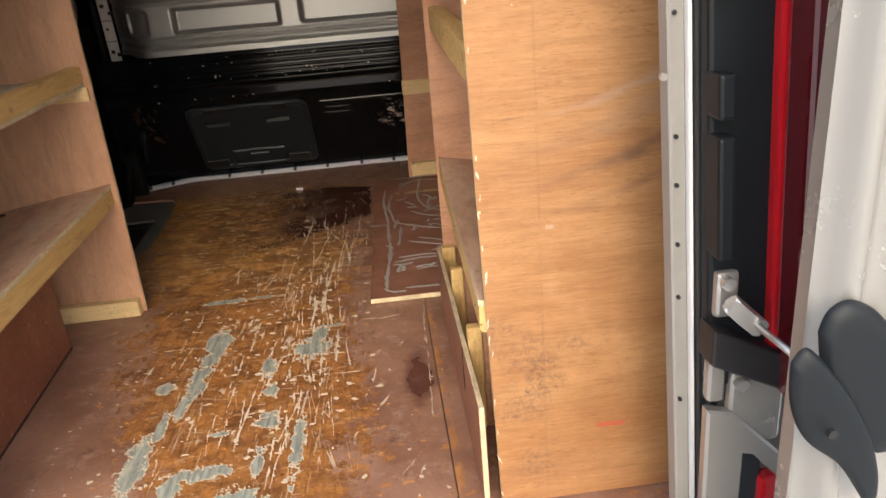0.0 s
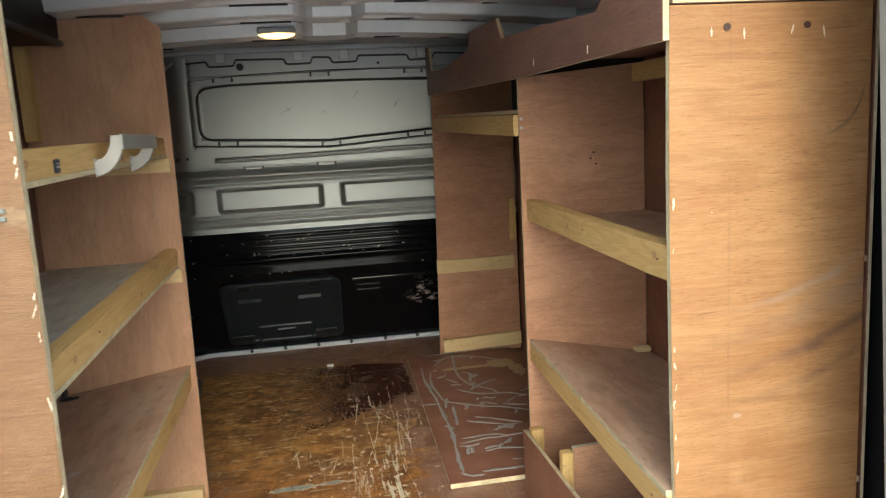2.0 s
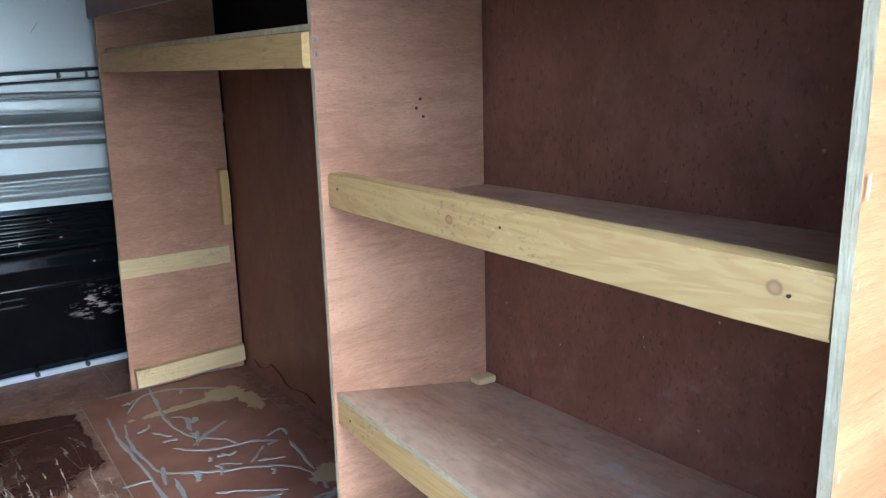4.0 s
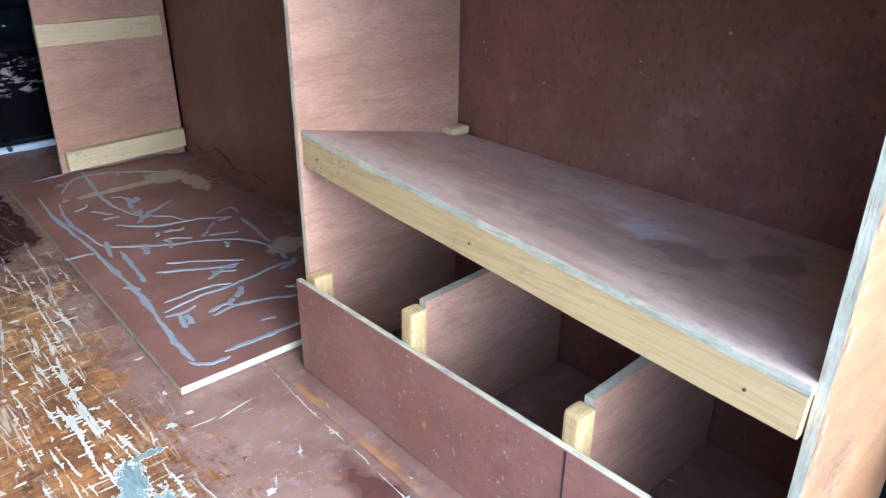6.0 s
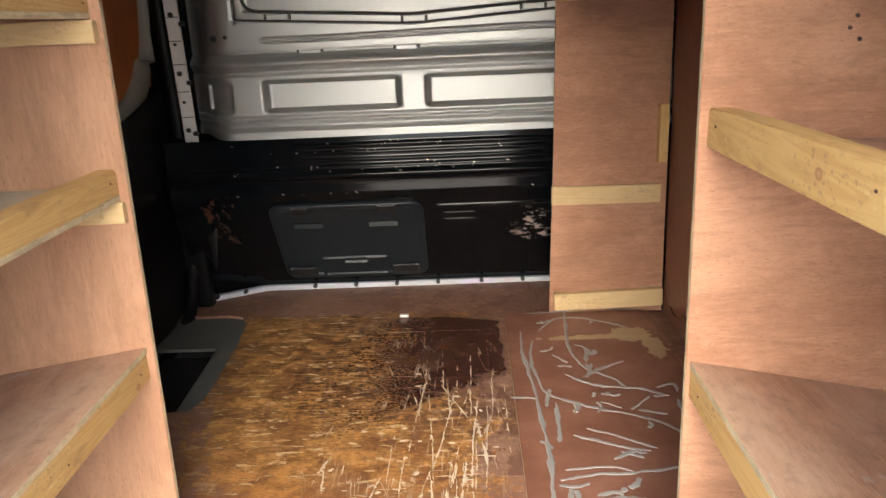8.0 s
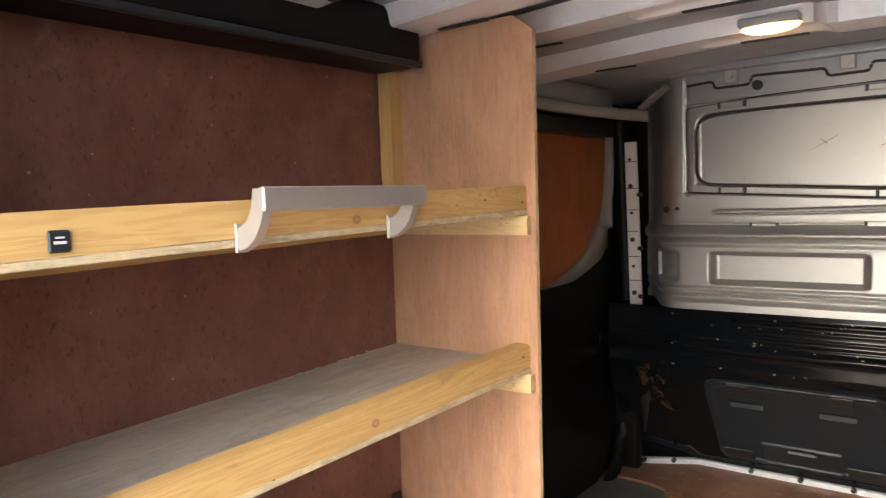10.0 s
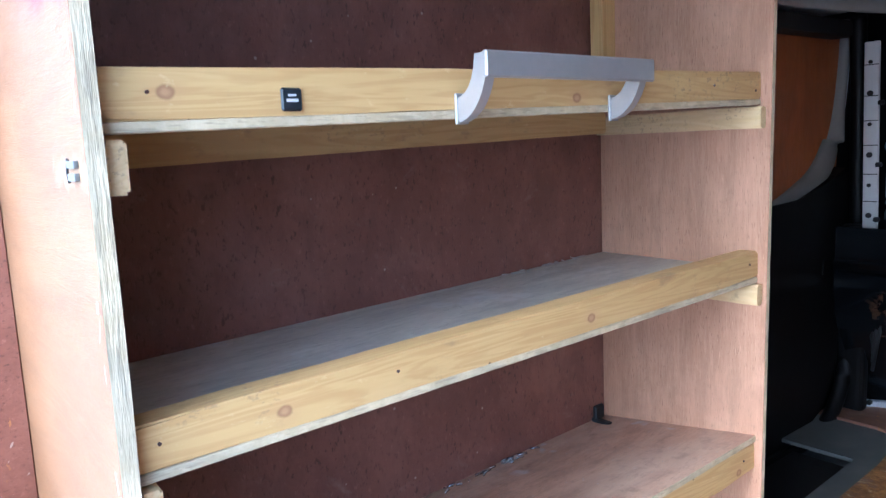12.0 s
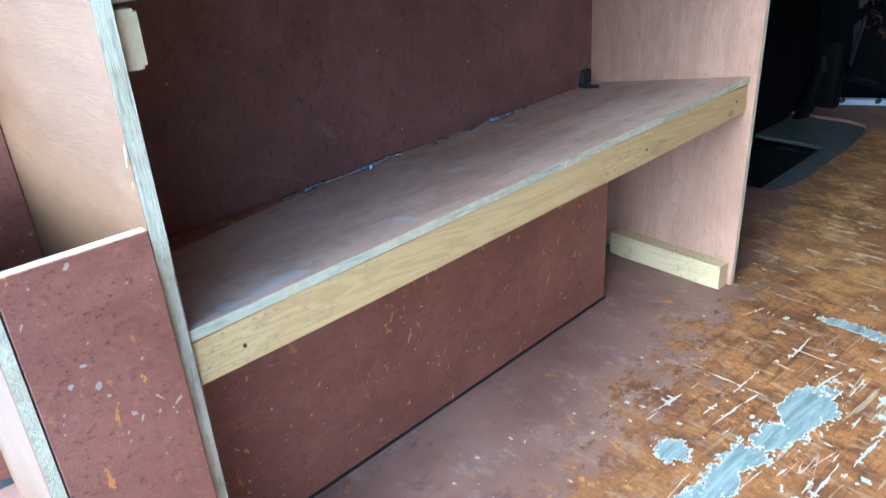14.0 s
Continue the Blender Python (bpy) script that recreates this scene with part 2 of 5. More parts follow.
def rubbed(k, colour):
    """Orange chips, pale scratches and grey bruises where the dark film has been knocked off."""
    lot = k.rise(k.noise(k.place((4, 4, 4), 2.0), 1.2, 3), 0.44, 0.60)
    chips = k.rise(k.noise(k.place((22, 36, 22), 4.0), 1.6, 5, 0.65), 0.63, 0.655)
    colour = k.mix(k.calc("MULTIPLY", k.calc("MULTIPLY", chips, lot), 0.9), colour, (0.60, 0.23, 0.03))
    grey = k.rise(k.noise(k.place((13, 17, 13), 8.0), 1.6, 5, 0.7), 0.69, 0.75)
    colour = k.mix(k.calc("MULTIPLY", grey, 0.35), colour, (0.42, 0.33, 0.29))
    for turn, a in ((28, 0.725), (-40, 0.735), (75, 0.735)):
        hair = k.rise(k.noise(k.place((90, 90, 6), 4.0, (turn, turn, 0)), 1.0, 2, 0.4), a, a + 0.025)
        colour = k.mix(k.calc("MULTIPLY", hair, 0.6), colour, (0.55, 0.42, 0.33))
    speck = k.rise(k.spots(k.place((1, 1, 1), 3.0), 38.0), 0.05, 0.03)
    return k.mix(k.calc("MULTIPLY", speck, 0.5), colour, (0.55, 0.42, 0.33))


def smeared(k, colour):
    """Faint chalky smears and pale specks on the film face."""
    wipe = k.rise(k.noise(k.place((7, 7, 11), 3.0, (35, 0, 0)), 1.2, 6, 0.7, 0.6), 0.60, 0.78)
    colour = k.mix(k.calc("MULTIPLY", wipe, 0.35), colour, (0.38, 0.29, 0.26))
    speck = k.rise(k.spots(k.place((1, 1, 1), 3.0), 17.0), 0.05, 0.03)
    return k.mix(k.calc("MULTIPLY", speck, 0.6), colour, (0.5, 0.42, 0.37))


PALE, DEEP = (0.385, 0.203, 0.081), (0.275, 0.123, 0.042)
M = {}
M["ply_end_right"] = ply("scuffed light plywood", PALE, DEEP, (3, 30, 55), 0.5, 0.55, scuffs)
# Far darker than the right end panel: shade put into the base colour.
M["ply_end_left"] = ply("stained plywood, shaded down", (0.178, 0.088, 0.033), (0.134, 0.062, 0.021), (3, 30, 55), 0.45, 0.55, red_stain)
M["ply_side"] = ply("light plywood", (0.47, 0.252, 0.148), (0.335, 0.158, 0.085), (7, 30, 46), 0.5)
M["ply_side_up"] = ply("light plywood, upright grain", (0.48, 0.275, 0.165), (0.375, 0.20, 0.112), (45, 30, 3), 0.4)
M["ply_back"] = ply("dark brown film plywood", (0.220, 0.090, 0.052), (0.152, 0.057, 0.032), (9, 9, 5), 0.35, 0.42, smeared)
M["ply_back_left"] = ply("red brown film plywood", (0.225, 0.098, 0.070), (0.16, 0.066, 0.047), (9, 9, 5), 0.35, 0.42, smeared)
M["ply_header"] = ply("red brown plywood", (0.27, 0.14, 0.098), (0.19, 0.09, 0.064), (40, 3, 50), 0.5, 0.55)
M["ply_shelf"] = ply("dusty shelf plywood", (0.52, 0.315, 0.200), (0.37, 0.205, 0.125), (40, 3, 40), 0.4, 0.7, dusty)
M["ply_tray"] = ply("scuffed brown tray plywood", (0.31, 0.142, 0.088), (0.235, 0.098, 0.058), (14, 9, 14), 0.4, 0.45, rubbed)
M["ply_shelf_grey"] = ply("grey dusty shelf plywood", (0.58, 0.535, 0.43), (0.46, 0.415, 0.33), (40, 3, 40), 0.4, 0.7, grey_dust)
M["ply_kick"] = ply("chipped dark plywood", (0.265, 0.100, 0.056), (0.19, 0.066, 0.037), (14, 9, 14), 0.4, 0.45, rubbed)


def ply_edge(name, along):
    """Cut edge of plywood: pale, with broken glue lines along its length."""
    k = Kit(name, 0.8)
    layer = k.noise(k.place((9, 9, 9), 5.0), 3.0, 5, 0.7)
    line = k.noise(k.place([18 if n == along else 190 for n in range(3)], 5.0), 1.0, 2)
    colour = k.mix(k.rise(layer, 0.35, 0.7), (0.50, 0.40, 0.235), (0.66, 0.55, 0.35))
    weather = k.rise(k.noise(k.place((5, 5, 5), 3.0), 1.6, 4, 0.6), 0.42, 0.62)
    colour = k.mix(k.calc("MULTIPLY", weather, 0.4), colour, (0.37, 0.335, 0.24))
    glue = k.noise(k.place([45 if n == along else 420 for n in range(3)], 5.0), 1.0, 3, 0.6)
    colour = k.mix(k.calc("MULTIPLY", k.rise(line, 0.54, 0.64), 0.38), colour, (0.22, 0.18, 0.13))
    colour = k.mix(k.calc("MULTIPLY", k.rise(glue, 0.58, 0.66), 0.32), colour, (0.17, 0.13, 0.09))
    chip = k.rise(k.noise(k.place([30 if n == along else 90 for n in range(3)], 7.0), 1.0, 4, 0.65), 0.60, 0.68)
    colour = k.mix(k.calc("MULTIPLY", chip, 0.35), colour, (0.68, 0.59, 0.41))
    k.put("Base Color", colour)
    k.bump(k.calc("ADD", line, glue), 0.5, 0.0015)
    return k.mat


KNOTS = ((0.157, 0.732), (0.639, 0.742), (0.616, 1.052), (0.066, 1.055), (0.526, 0.838), (0.064, 0.840), (1.045, 0.374))


def pine(name, stretch, pale=(0.57, 0.375, 0.142), deep=(0.41, 0.225, 0.066)):
    """Sawn softwood: long rings, knots, dirt and bruises."""
    k = Kit(name, 0.6)
    ring = k.noise(k.place(stretch, 9.0), 1.0, 3, 0.5, 1.6)
    fine = k.noise(k.place([s * 5 for s in stretch], 9.0), 1.0, 3, 0.6)
    f = k.calc("FRACT", k.calc("MULTIPLY", ring, 7.0))
    f = k.rise(k.calc("ABSOLUTE", k.calc("SUBTRACT", f, 0.5)), 0.1, 0.45)
    colour = k.mix(k.calc("MULTIPLY", f, 0.38), pale, deep)
    colour = k.mix(k.calc("MULTIPLY", k.rise(fine, 0.45, 0.75), 0.3), colour, (0.66, 0.46, 0.20))
    knot = k.rise(k.spots(k.place([0.5 + 0.028 * s for s in stretch], 6.0), 3.6), 0.03, 0.015)
    colour = k.mix(k.calc("MULTIPLY", knot, 0.6), colour, (0.23, 0.10, 0.03))
    if name.endswith("along"):
        for cy, cz in KNOTS:
            r = k.blot((cy, cz), (0.0085, 0.0068), 0.16, 60.0, (1, 2))
            colour = k.mix(k.calc("MULTIPLY", k.rise(r, 3.4, 1.0), 0.28), colour, (0.50, 0.30, 0.13))
            colour = k.mix(k.calc("MULTIPLY", k.rise(r, 1.2, 0.7), 0.75), colour, k.mix(k.rise(r, 0.2, 0.9), (0.42, 0.23, 0.11), (0.24, 0.11, 0.045)))
    dent = k.rise(k.spots(k.place((1, 1, 1), 5.0), 11.0), 0.034, 0.022)
    colour = k.mix(k.calc("MULTIPLY", dent, 0.8), colour, (0.10, 0.06, 0.03))
    bruise = k.rise(k.noise(k.place([22 + s for s in stretch], 2.0), 1.3, 5, 0.7), 0.62, 0.70)
    colour = k.mix(k.calc("MULTIPLY", bruise, 0.4), colour, (0.70, 0.53, 0.27))
    dirt = k.rise(k.noise(k.place((18, 9, 18), 3.0), 1.2, 5, 0.7), 0.58, 0.72)
    colour = k.mix(k.calc("MULTIPLY", dirt, 0.45), colour, (0.24, 0.16, 0.09))
    smudge = k.calc("MULTIPLY", k.rise(k.noise(k.place((120, 70, 120), 7.0), 1.3, 5, 0.7), 0.55, 0.63), k.rise(k.noise(k.place((5, 3.5, 5), 1.0), 1.2, 3), 0.50, 0.62))
    colour = k.mix(k.calc("MULTIPLY", smudge, 0.5), colour, (0.20, 0.14, 0.085))
    k.put("Base Color", colour)
    k.bump(k.calc("ADD", fine, k.calc("MULTIPLY", f, 0.3)), 0.3, 0.001)
    return k.mat


M["edge"] = ply_edge("upright plywood edge", 2)
M["edge_y"] = ply_edge("long plywood edge", 1)
M["edge_x"] = ply_edge("cross plywood edge", 0)
M["pine_y"] = pine("sawn pine along", (26, 1.6, 26))
M["pine_x"] = pine("sawn pine across", (1.6, 26, 26), (0.61, 0.45, 0.23), (0.50, 0.335, 0.14))
M["pine_z"] = pine("sawn pine upright", (26, 26, 1.6))


def floor_material(name):
    k = Kit(name, 0.45)
    x, y = k.axis(0), k.axis(1)
    soft = k.noise(k.place((4, 4, 4)), 1.0, 5, 0.6)
    film = k.mix(k.rise(soft, 0.35, 0.68), (0.190, 0.093, 0.060), (0.300, 0.162, 0.108))
    scuff = k.rise(k.noise(k.place((11, 14, 1)), 1.4, 7, 0.75), 0.50, 0.70)
    film = k.mix(k.calc("MULTIPLY", scuff, 0.6), film, (0.38, 0.26, 0.21))
    grime = k.rise(k.noise(k.place((17, 9, 1)), 1.4, 7, 0.75), 0.55, 0.70)
    film = k.mix(k.calc("MULTIPLY", grime, 0.6), film, (0.09, 0.045, 0.036))
    speck = k.rise(k.spots(k.place(), 26.0), 0.07, 0.04)
    film = k.mix(k.calc("MULTIPLY", speck, 0.6), film, (0.40, 0.29, 0.25))
    chip = k.rise(k.noise(k.place((15, 19, 1)), 1.7, 6, 0.7), 0.61, 0.65)
    film = k.mix(k.calc("MULTIPLY", chip, 0.8), film, (0.40, 0.165, 0.04))
    # the walked-on middle, where the film has gone and orange veneer shows
    wide = k.noise(k.place((3, 2, 1)), 1.6, 6, 0.65)
    away = k.calc("ABSOLUTE", k.calc("ADD", x, k.calc("SUBTRACT", k.calc("MULTIPLY", y, 0.13), 0.05)))
    away = k.calc("SUBTRACT", away, k.calc("MULTIPLY", y, 0.10))
    off = k.calc("ADD", away, k.calc("MULTIPLY", k.calc("SUBTRACT", wide, 0.5), 0.5))
    worn = k.rise(off, 0.44, 0.07)
    worn = k.calc("MULTIPLY", worn, k.calc("MULTIPLY", k.rise(y, 2.42, 2.30), k.rise(y, -0.3, 0.2)))
    streak = k.noise(k.place((6, 80, 1)), 1.0, 7, 0.75, 0.5)
    blotch = k.noise(k.place((7, 9, 1)), 1.5, 7, 0.72, 0.4)
    front = k.rise(y, 1.0, 1.6)
    fine = k.noise(k.place((55, 120, 1)), 1.3, 5, 0.75)
    veneer = k.mix(k.rise(blotch, 0.34, 0.62), k.mix(front, (0.17, 0.068, 0.020), (0.22, 0.092, 0.026)), k.mix(front, (0.40, 0.172, 0.045), (0.56, 0.285, 0.080)))
    brown = k.rise(k.noise(k.place((3.2, 3.6, 1)), 1.5, 6, 0.7), 0.46, 0.62)
    veneer = k.mix(k.calc("MULTIPLY", brown, 0.6), veneer, (0.17, 0.070, 0.028))
    veneer = k.mix(k.calc("MULTIPLY", k.rise(fine, 0.48, 0.60), 0.42), veneer, (0.11, 0.044, 0.017))
    veneer = k.mix(k.calc("MULTIPLY", k.rise(streak, 0.48, 0.60), k.calc("MULTIPLY", front, 0.25)), veneer, (0.105, 0.044, 0.02))
    veneer = k.mix(k.calc("MULTIPLY", k.rise(k.noise(k.place((12, 44, 1)), 1.6, 7, 0.75), 0.58, 0.70), 0.35), veneer, (0.12, 0.05, 0.022))
    fibre = k.noise(k.place((75, 5, 1)), 1.0, 6, 0.7, 0.4)
    veneer = k.mix(k.calc("MULTIPLY", k.calc("MULTIPLY", k.rise(fibre, 0.52, 0.64), k.rise(y, 1.5, 1.0)), 0.6), veneer, (0.11, 0.045, 0.02))
    soiled = k.calc("MULTIPLY", k.rise(k.noise(k.place((9, 11, 1)), 1.6, 7, 0.75), 0.57, 0.66), k.rise(y, 1.5, 1.1))
    veneer = k.mix(k.calc("MULTIPLY", soiled, 0.75), veneer, (0.085, 0.036, 0.02))
    hatch = k.rise(k.noise(k.place((26, 85, 1)), 1.0, 5, 0.68), 0.46, 0.53)
    bars = k.rise(k.noise(k.place((60, 7, 1)), 1.0, 4, 0.65), 0.34, 0.48)
    hatch = k.calc("MULTIPLY", hatch, k.calc("MULTIPLY", bars, k.rise(k.noise(k.place((6, 7, 1)), 1.0, 6, 0.7), 0.34, 0.50)))
    hatch = k.calc("MULTIPLY", hatch, k.calc("MULTIPLY", k.rise(y, 1.35, 1.7), k.rise(k.calc("ADD", x, k.calc("MULTIPLY", wide, 0.4)), -0.35, 0.0)))
    veneer = k.mix(k.calc("MULTIPLY", hatch, 0.85), veneer, (0.055, 0.020, 0.012))
    patchy = k.calc("MULTIPLY", k.calc("SUBTRACT", k.noise(k.place((13, 9, 1)), 1.9, 9, 0.82), 0.5), 3.2)
    colour = k.mix(k.rise(k.calc("ADD", worn, patchy), 0.54, 0.70), film, veneer)
    pale_rub = k.calc("MULTIPLY", worn, k.rise(k.noise(k.place((9, 26, 1)), 1.4, 6, 0.72, 0.4), 0.56, 0.63))
    colour = k.mix(k.calc("MULTIPLY", pale_rub, k.calc("ADD", 0.25, k.calc("MULTIPLY", front, 0.62))), colour, (0.62, 0.46, 0.27))
    ember = k.calc("MULTIPLY", k.rise(k.noise(k.place((14, 20, 1)), 1.6, 7, 0.75), 0.58, 0.66), k.rise(off, 0.52, 0.27))
    colour = k.mix(k.calc("MULTIPLY", ember, 0.8), colour, (0.55, 0.25, 0.06))
    left_film = k.calc("MULTIPLY", k.rise(k.noise(k.place((8, 6, 1), 4.0), 1.5, 7, 0.74), 0.50, 0.57), k.calc("MULTIPLY", k.rise(y, 1.0, 1.35), k.rise(k.calc("ADD", x, k.calc("MULTIPLY", y, 0.25)), 0.25, 0.55)))
    colour = k.mix(k.calc("MULTIPLY", left_film, 0.7), colour, (0.135, 0.058, 0.036))
    # damp dark pool towards the front
    fuzz = k.calc("SUBTRACT", k.noise(k.place((9, 9, 1)), 1.4, 4), 0.5)
    bow_line = k.calc("ADD", y, k.calc("MULTIPLY", k.calc("POWER", k.calc("ABSOLUTE", k.calc("SUBTRACT", x, 0.03)), 2.0), 0.85))
    pool = k.rise(k.calc("ADD", bow_line, k.calc("MULTIPLY", fuzz, 0.03)), 2.318, 2.306)
    pool = k.calc("MULTIPLY", pool, k.rise(k.calc("ADD", x, k.calc("MULTIPLY", fuzz, 0.06)), 0.318, 0.306))
    pool = k.calc("MULTIPLY", pool, k.rise(k.calc("ADD", x, k.calc("MULTIPLY", k.calc("SUBTRACT", fine, 0.5), 0.9)), -0.40, 0.02))
    pool = k.calc("MULTIPLY", pool, k.rise(k.calc("ADD", y, k.calc("SUBTRACT", k.calc("MULTIPLY", k.calc("SUBTRACT", blotch, 0.5), 0.35), k.calc("MULTIPLY", x, 0.75))), 1.575, 1.63))
    streaks = k.rise(k.calc("ADD", fine, k.calc("MULTIPLY", x, 0.8)), 0.38, 0.52)
    colour = k.mix(k.calc("MULTIPLY", pool, k.calc("ADD", 0.22, k.calc("MULTIPLY", streaks, 0.70))), colour, (0.046, 0.016, 0.012))
    pool2 = k.rise(k.blot((0.425, 0.50), (0.045, 0.14), 0.3, 10.0), 1.1, 0.6)
    colour = k.mix(k.calc("MULTIPLY", pool2, 0.75), colour, (0.060, 0.013, 0.010))
    seam = k.calc("ADD", k.calc("ABSOLUTE", k.calc("SUBTRACT", x, 0.478)), k.calc("MULTIPLY", k.noise(k.place((25, 7, 1)), 1.5, 5, 0.7), 0.06))
    raw = k.calc("MULTIPLY", k.calc("MULTIPLY", k.rise(seam, 0.044, 0.034), k.rise(y, 1.0, 0.9)), k.rise(k.noise(k.place((14, 9, 1)), 1.6, 4), 0.42, 0.56))
    colour = k.mix(k.calc("MULTIPLY", raw, 0.85), colour, k.mix(k.noise(k.place((40, 12, 1)), 1.5, 5), (0.20, 0.07, 0.025), (0.55, 0.27, 0.08)))
    # scratches along and across
    zone = k.calc("MULTIPLY", k.rise(k.calc("ABSOLUTE", k.calc("SUBTRACT", x, 0.04)), 0.30, 0.12), k.rise(y, 1.75, 1.2))
    far = k.calc("MULTIPLY", k.rise(k.calc("ABSOLUTE", k.calc("SUBTRACT", x, 0.10)), 0.24, 0.10), k.rise(y, 2.25, 2.0))
    both = k.calc("MAXIMUM", zone, far)
    lot = k.noise(k.place((5, 3, 1)), 1.4, 5)
    for stretch, turn, a in (((75, 5, 1), 2, 0.635), ((95, 9, 1), -4, 0.65), ((9, 80, 1), 2, 0.67)):
        n = k.noise(k.place(stretch, 0, (0, 0, turn)), 1.0, 4, 0.6, 0.05)
        n = k.calc("ADD", n, k.calc("MULTIPLY", k.calc("SUBTRACT", lot, 0.5), 0.3))
        cut = k.calc("MULTIPLY", k.rise(n, a, a + 0.03), zone)
        colour = k.mix(k.calc("MULTIPLY", cut, 0.6), colour, (0.50, 0.36, 0.21))
    for stretch, turn, thin, where in (((24, 1.1, 1), 3, 0.009, both), ((17, 1.6, 1), -9, 0.007, both)):
        cut = k.calc("MULTIPLY", k.line(stretch, turn, thin), k.rise(k.noise(k.place((6, 5, 1)), 1.5, 4), 0.50, 0.60))
        colour = k.mix(k.calc("MULTIPLY", k.calc("MULTIPLY", cut, where), 0.7), colour, (0.55, 0.44, 0.33))
    grit = k.rise(k.spots(k.place(), 60.0), 0.09, 0.05)
    grit = k.calc("MULTIPLY", grit, k.rise(k.noise(k.place((5, 5, 1)), 1.5, 4), 0.45, 0.6))
    colour = k.mix(k.calc("MULTIPLY", grit, 0.7), colour, (0.66, 0.56, 0.45))
    k.put("Base Color", colour)
    rough = k.calc("ADD", 0.34, k.calc("MULTIPLY", soft, 0.3))
    k.put("Roughness", k.calc("SUBTRACT", rough, k.calc("MULTIPLY", k.calc("MAXIMUM", pool, pool2), 0.24)))
    k.bump(k.calc("ADD", streak, blotch), 0.35, 0.0015)
    return k.mat


def board_material():
    k = Kit("brown film board", 0.5)
    soft = k.noise(k.place((5, 5, 5)), 1.2, 5, 0.6)
    colour = k.mix(k.rise(soft, 0.35, 0.7), (0.20, 0.083, 0.050), (0.29, 0.135, 0.088))
    for cx, cy, sx, sy in ((0.60, 2.03, 0.17, 0.018), (0.74, 2.04, 0.07, 0.055), (0.79, 1.95, 0.035, 0.09), (0.76, 1.36, 0.06, 0.05)):
        torn = k.rise(k.blot((cx, cy), (sx, sy), 0.55, 26.0), 1.0, 0.95)
        colour = k.mix(k.calc("MULTIPLY", torn, 0.9), colour, (0.47, 0.35, 0.19))
    chips = k.rise(k.noise(k.place((14, 14, 14)), 1.6, 6, 0.7), 0.68, 0.71)
    colour = k.mix(k.calc("MULTIPLY", chips, 0.6), colour, (0.34, 0.13, 0.04))
    speck = k.rise(k.spots(k.place(), 30.0), 0.07, 0.04)
    colour = k.mix(k.calc("MULTIPLY", speck, 0.6), colour, (0.5, 0.4, 0.33))
    k.put("Base Color", colour)
    k.bump(soft, 0.2, 0.002)
    return k.mat


def plain(name, colour, rough=0.5, metal=0.0, coat=0.0, drift=0.25, dust=0.0, relief=0.06):
    """Paint, plastic or bare metal with faint mottling and wear."""
    k = Kit(name, rough, metal, coat)
    big = k.noise(k.place((3, 3, 3), 4.0), 1.5, 5, 0.6)
    small = k.noise(k.place((40, 40, 40), 4.0), 1.5, 4, 0.6)
    f = k.calc("ADD", k.calc("MULTIPLY", big, 0.7), k.calc("MULTIPLY", small, 0.3))
    c = k.mix(f, [v * (1 - drift) for v in colour], [min(1, v * (1 + drift)) for v in colour])
    if dust:
        c = k.mix(k.calc("MULTIPLY", k.rise(big, 0.45, 0.75), dust), c, (0.32, 0.29, 0.25))
    k.put("Base Color", c)
    k.put("Roughness", k.calc("ADD", rough - 0.08, k.calc("MULTIPLY", f, 0.16)))
    if relief:
        k.bump(small, relief, 0.0006)
    return k.mat


def scraped_black():
    """Black body paint with a scraped corner showing primer and pink overspray."""
    k = Kit("scraped black paint", 0.2)
    big = k.noise(k.place((4, 4, 4)), 1.5, 5)
    colour = k.mix(big, (0.003, 0.0039, 0.0052), (0.006, 0.0076, 0.0100))
    bare = k.calc("MULTIPLY", k.rise(k.blot((0.475, 0.29), (0.10, 0.085), 0.35, 14.0, (0, 2)), 1.0, 0.5), k.rise(k.noise(k.place((14, 5, 34)), 1.3, 6, 0.7), 0.53, 0.58))
    colour = k.mix(bare, colour, k.mix(k.noise(k.place((9, 9, 9)), 3.0, 3), (0.26, 0.22, 0.19), (0.45, 0.33, 0.31)))
    brown = k.calc("MULTIPLY", k.rise(k.blot((-0.70, 0.36), (0.08, 0.12), 0.4, 18.0, (0, 2)), 1.0, 0.5), k.rise(k.noise(k.place((20, 5, 20)), 1.5, 5, 0.7), 0.52, 0.6))
    colour = k.mix(k.calc("MULTIPLY", brown, 0.7), colour, (0.12, 0.06, 0.03))
    k.put("Base Color", colour), k.put("Specular IOR Level", 0.32)
    k.put("Roughness", k.calc("ADD", 0.05, k.calc("MULTIPLY", big, 0.12)))
    k.bump(big, 0.12, 0.002)
    return k.mat


k = Kit("bare grey-green ply", 0.62)
stripe = k.noise(k.place((60, 8, 1)), 1.2, 6, 0.7, 0.4)
cloud = k.noise(k.place((14, 10, 1)), 1.3, 5, 0.65)
colour = k.mix(k.rise(stripe, 0.35, 0.68), (0.20, 0.215, 0.185), (0.36, 0.375, 0.325))
colour = k.mix(k.calc("MULTIPLY", k.rise(cloud, 0.55, 0.72), 0.6), colour, (0.50, 0.46, 0.36))
k.put("Base Color", colour)
k.bump(stripe, 0.4, 0.001)
M["bare"] = k.mat
M["torn"] = plain("torn pale veneer", (0.56, 0.475, 0.355), 0.7, drift=0.25)
M["floor"] = floor_material("worn film plywood floor")
M["board"] = board_material()
M["silver"] = plain("silver grey body paint", (0.40, 0.405, 0.40), 0.42, 0.74, 0.0, 0.10, relief=0.0)
M["silver_flat"] = plain("dull silver paint", (0.26, 0.248, 0.228), 0.5, 0.1)
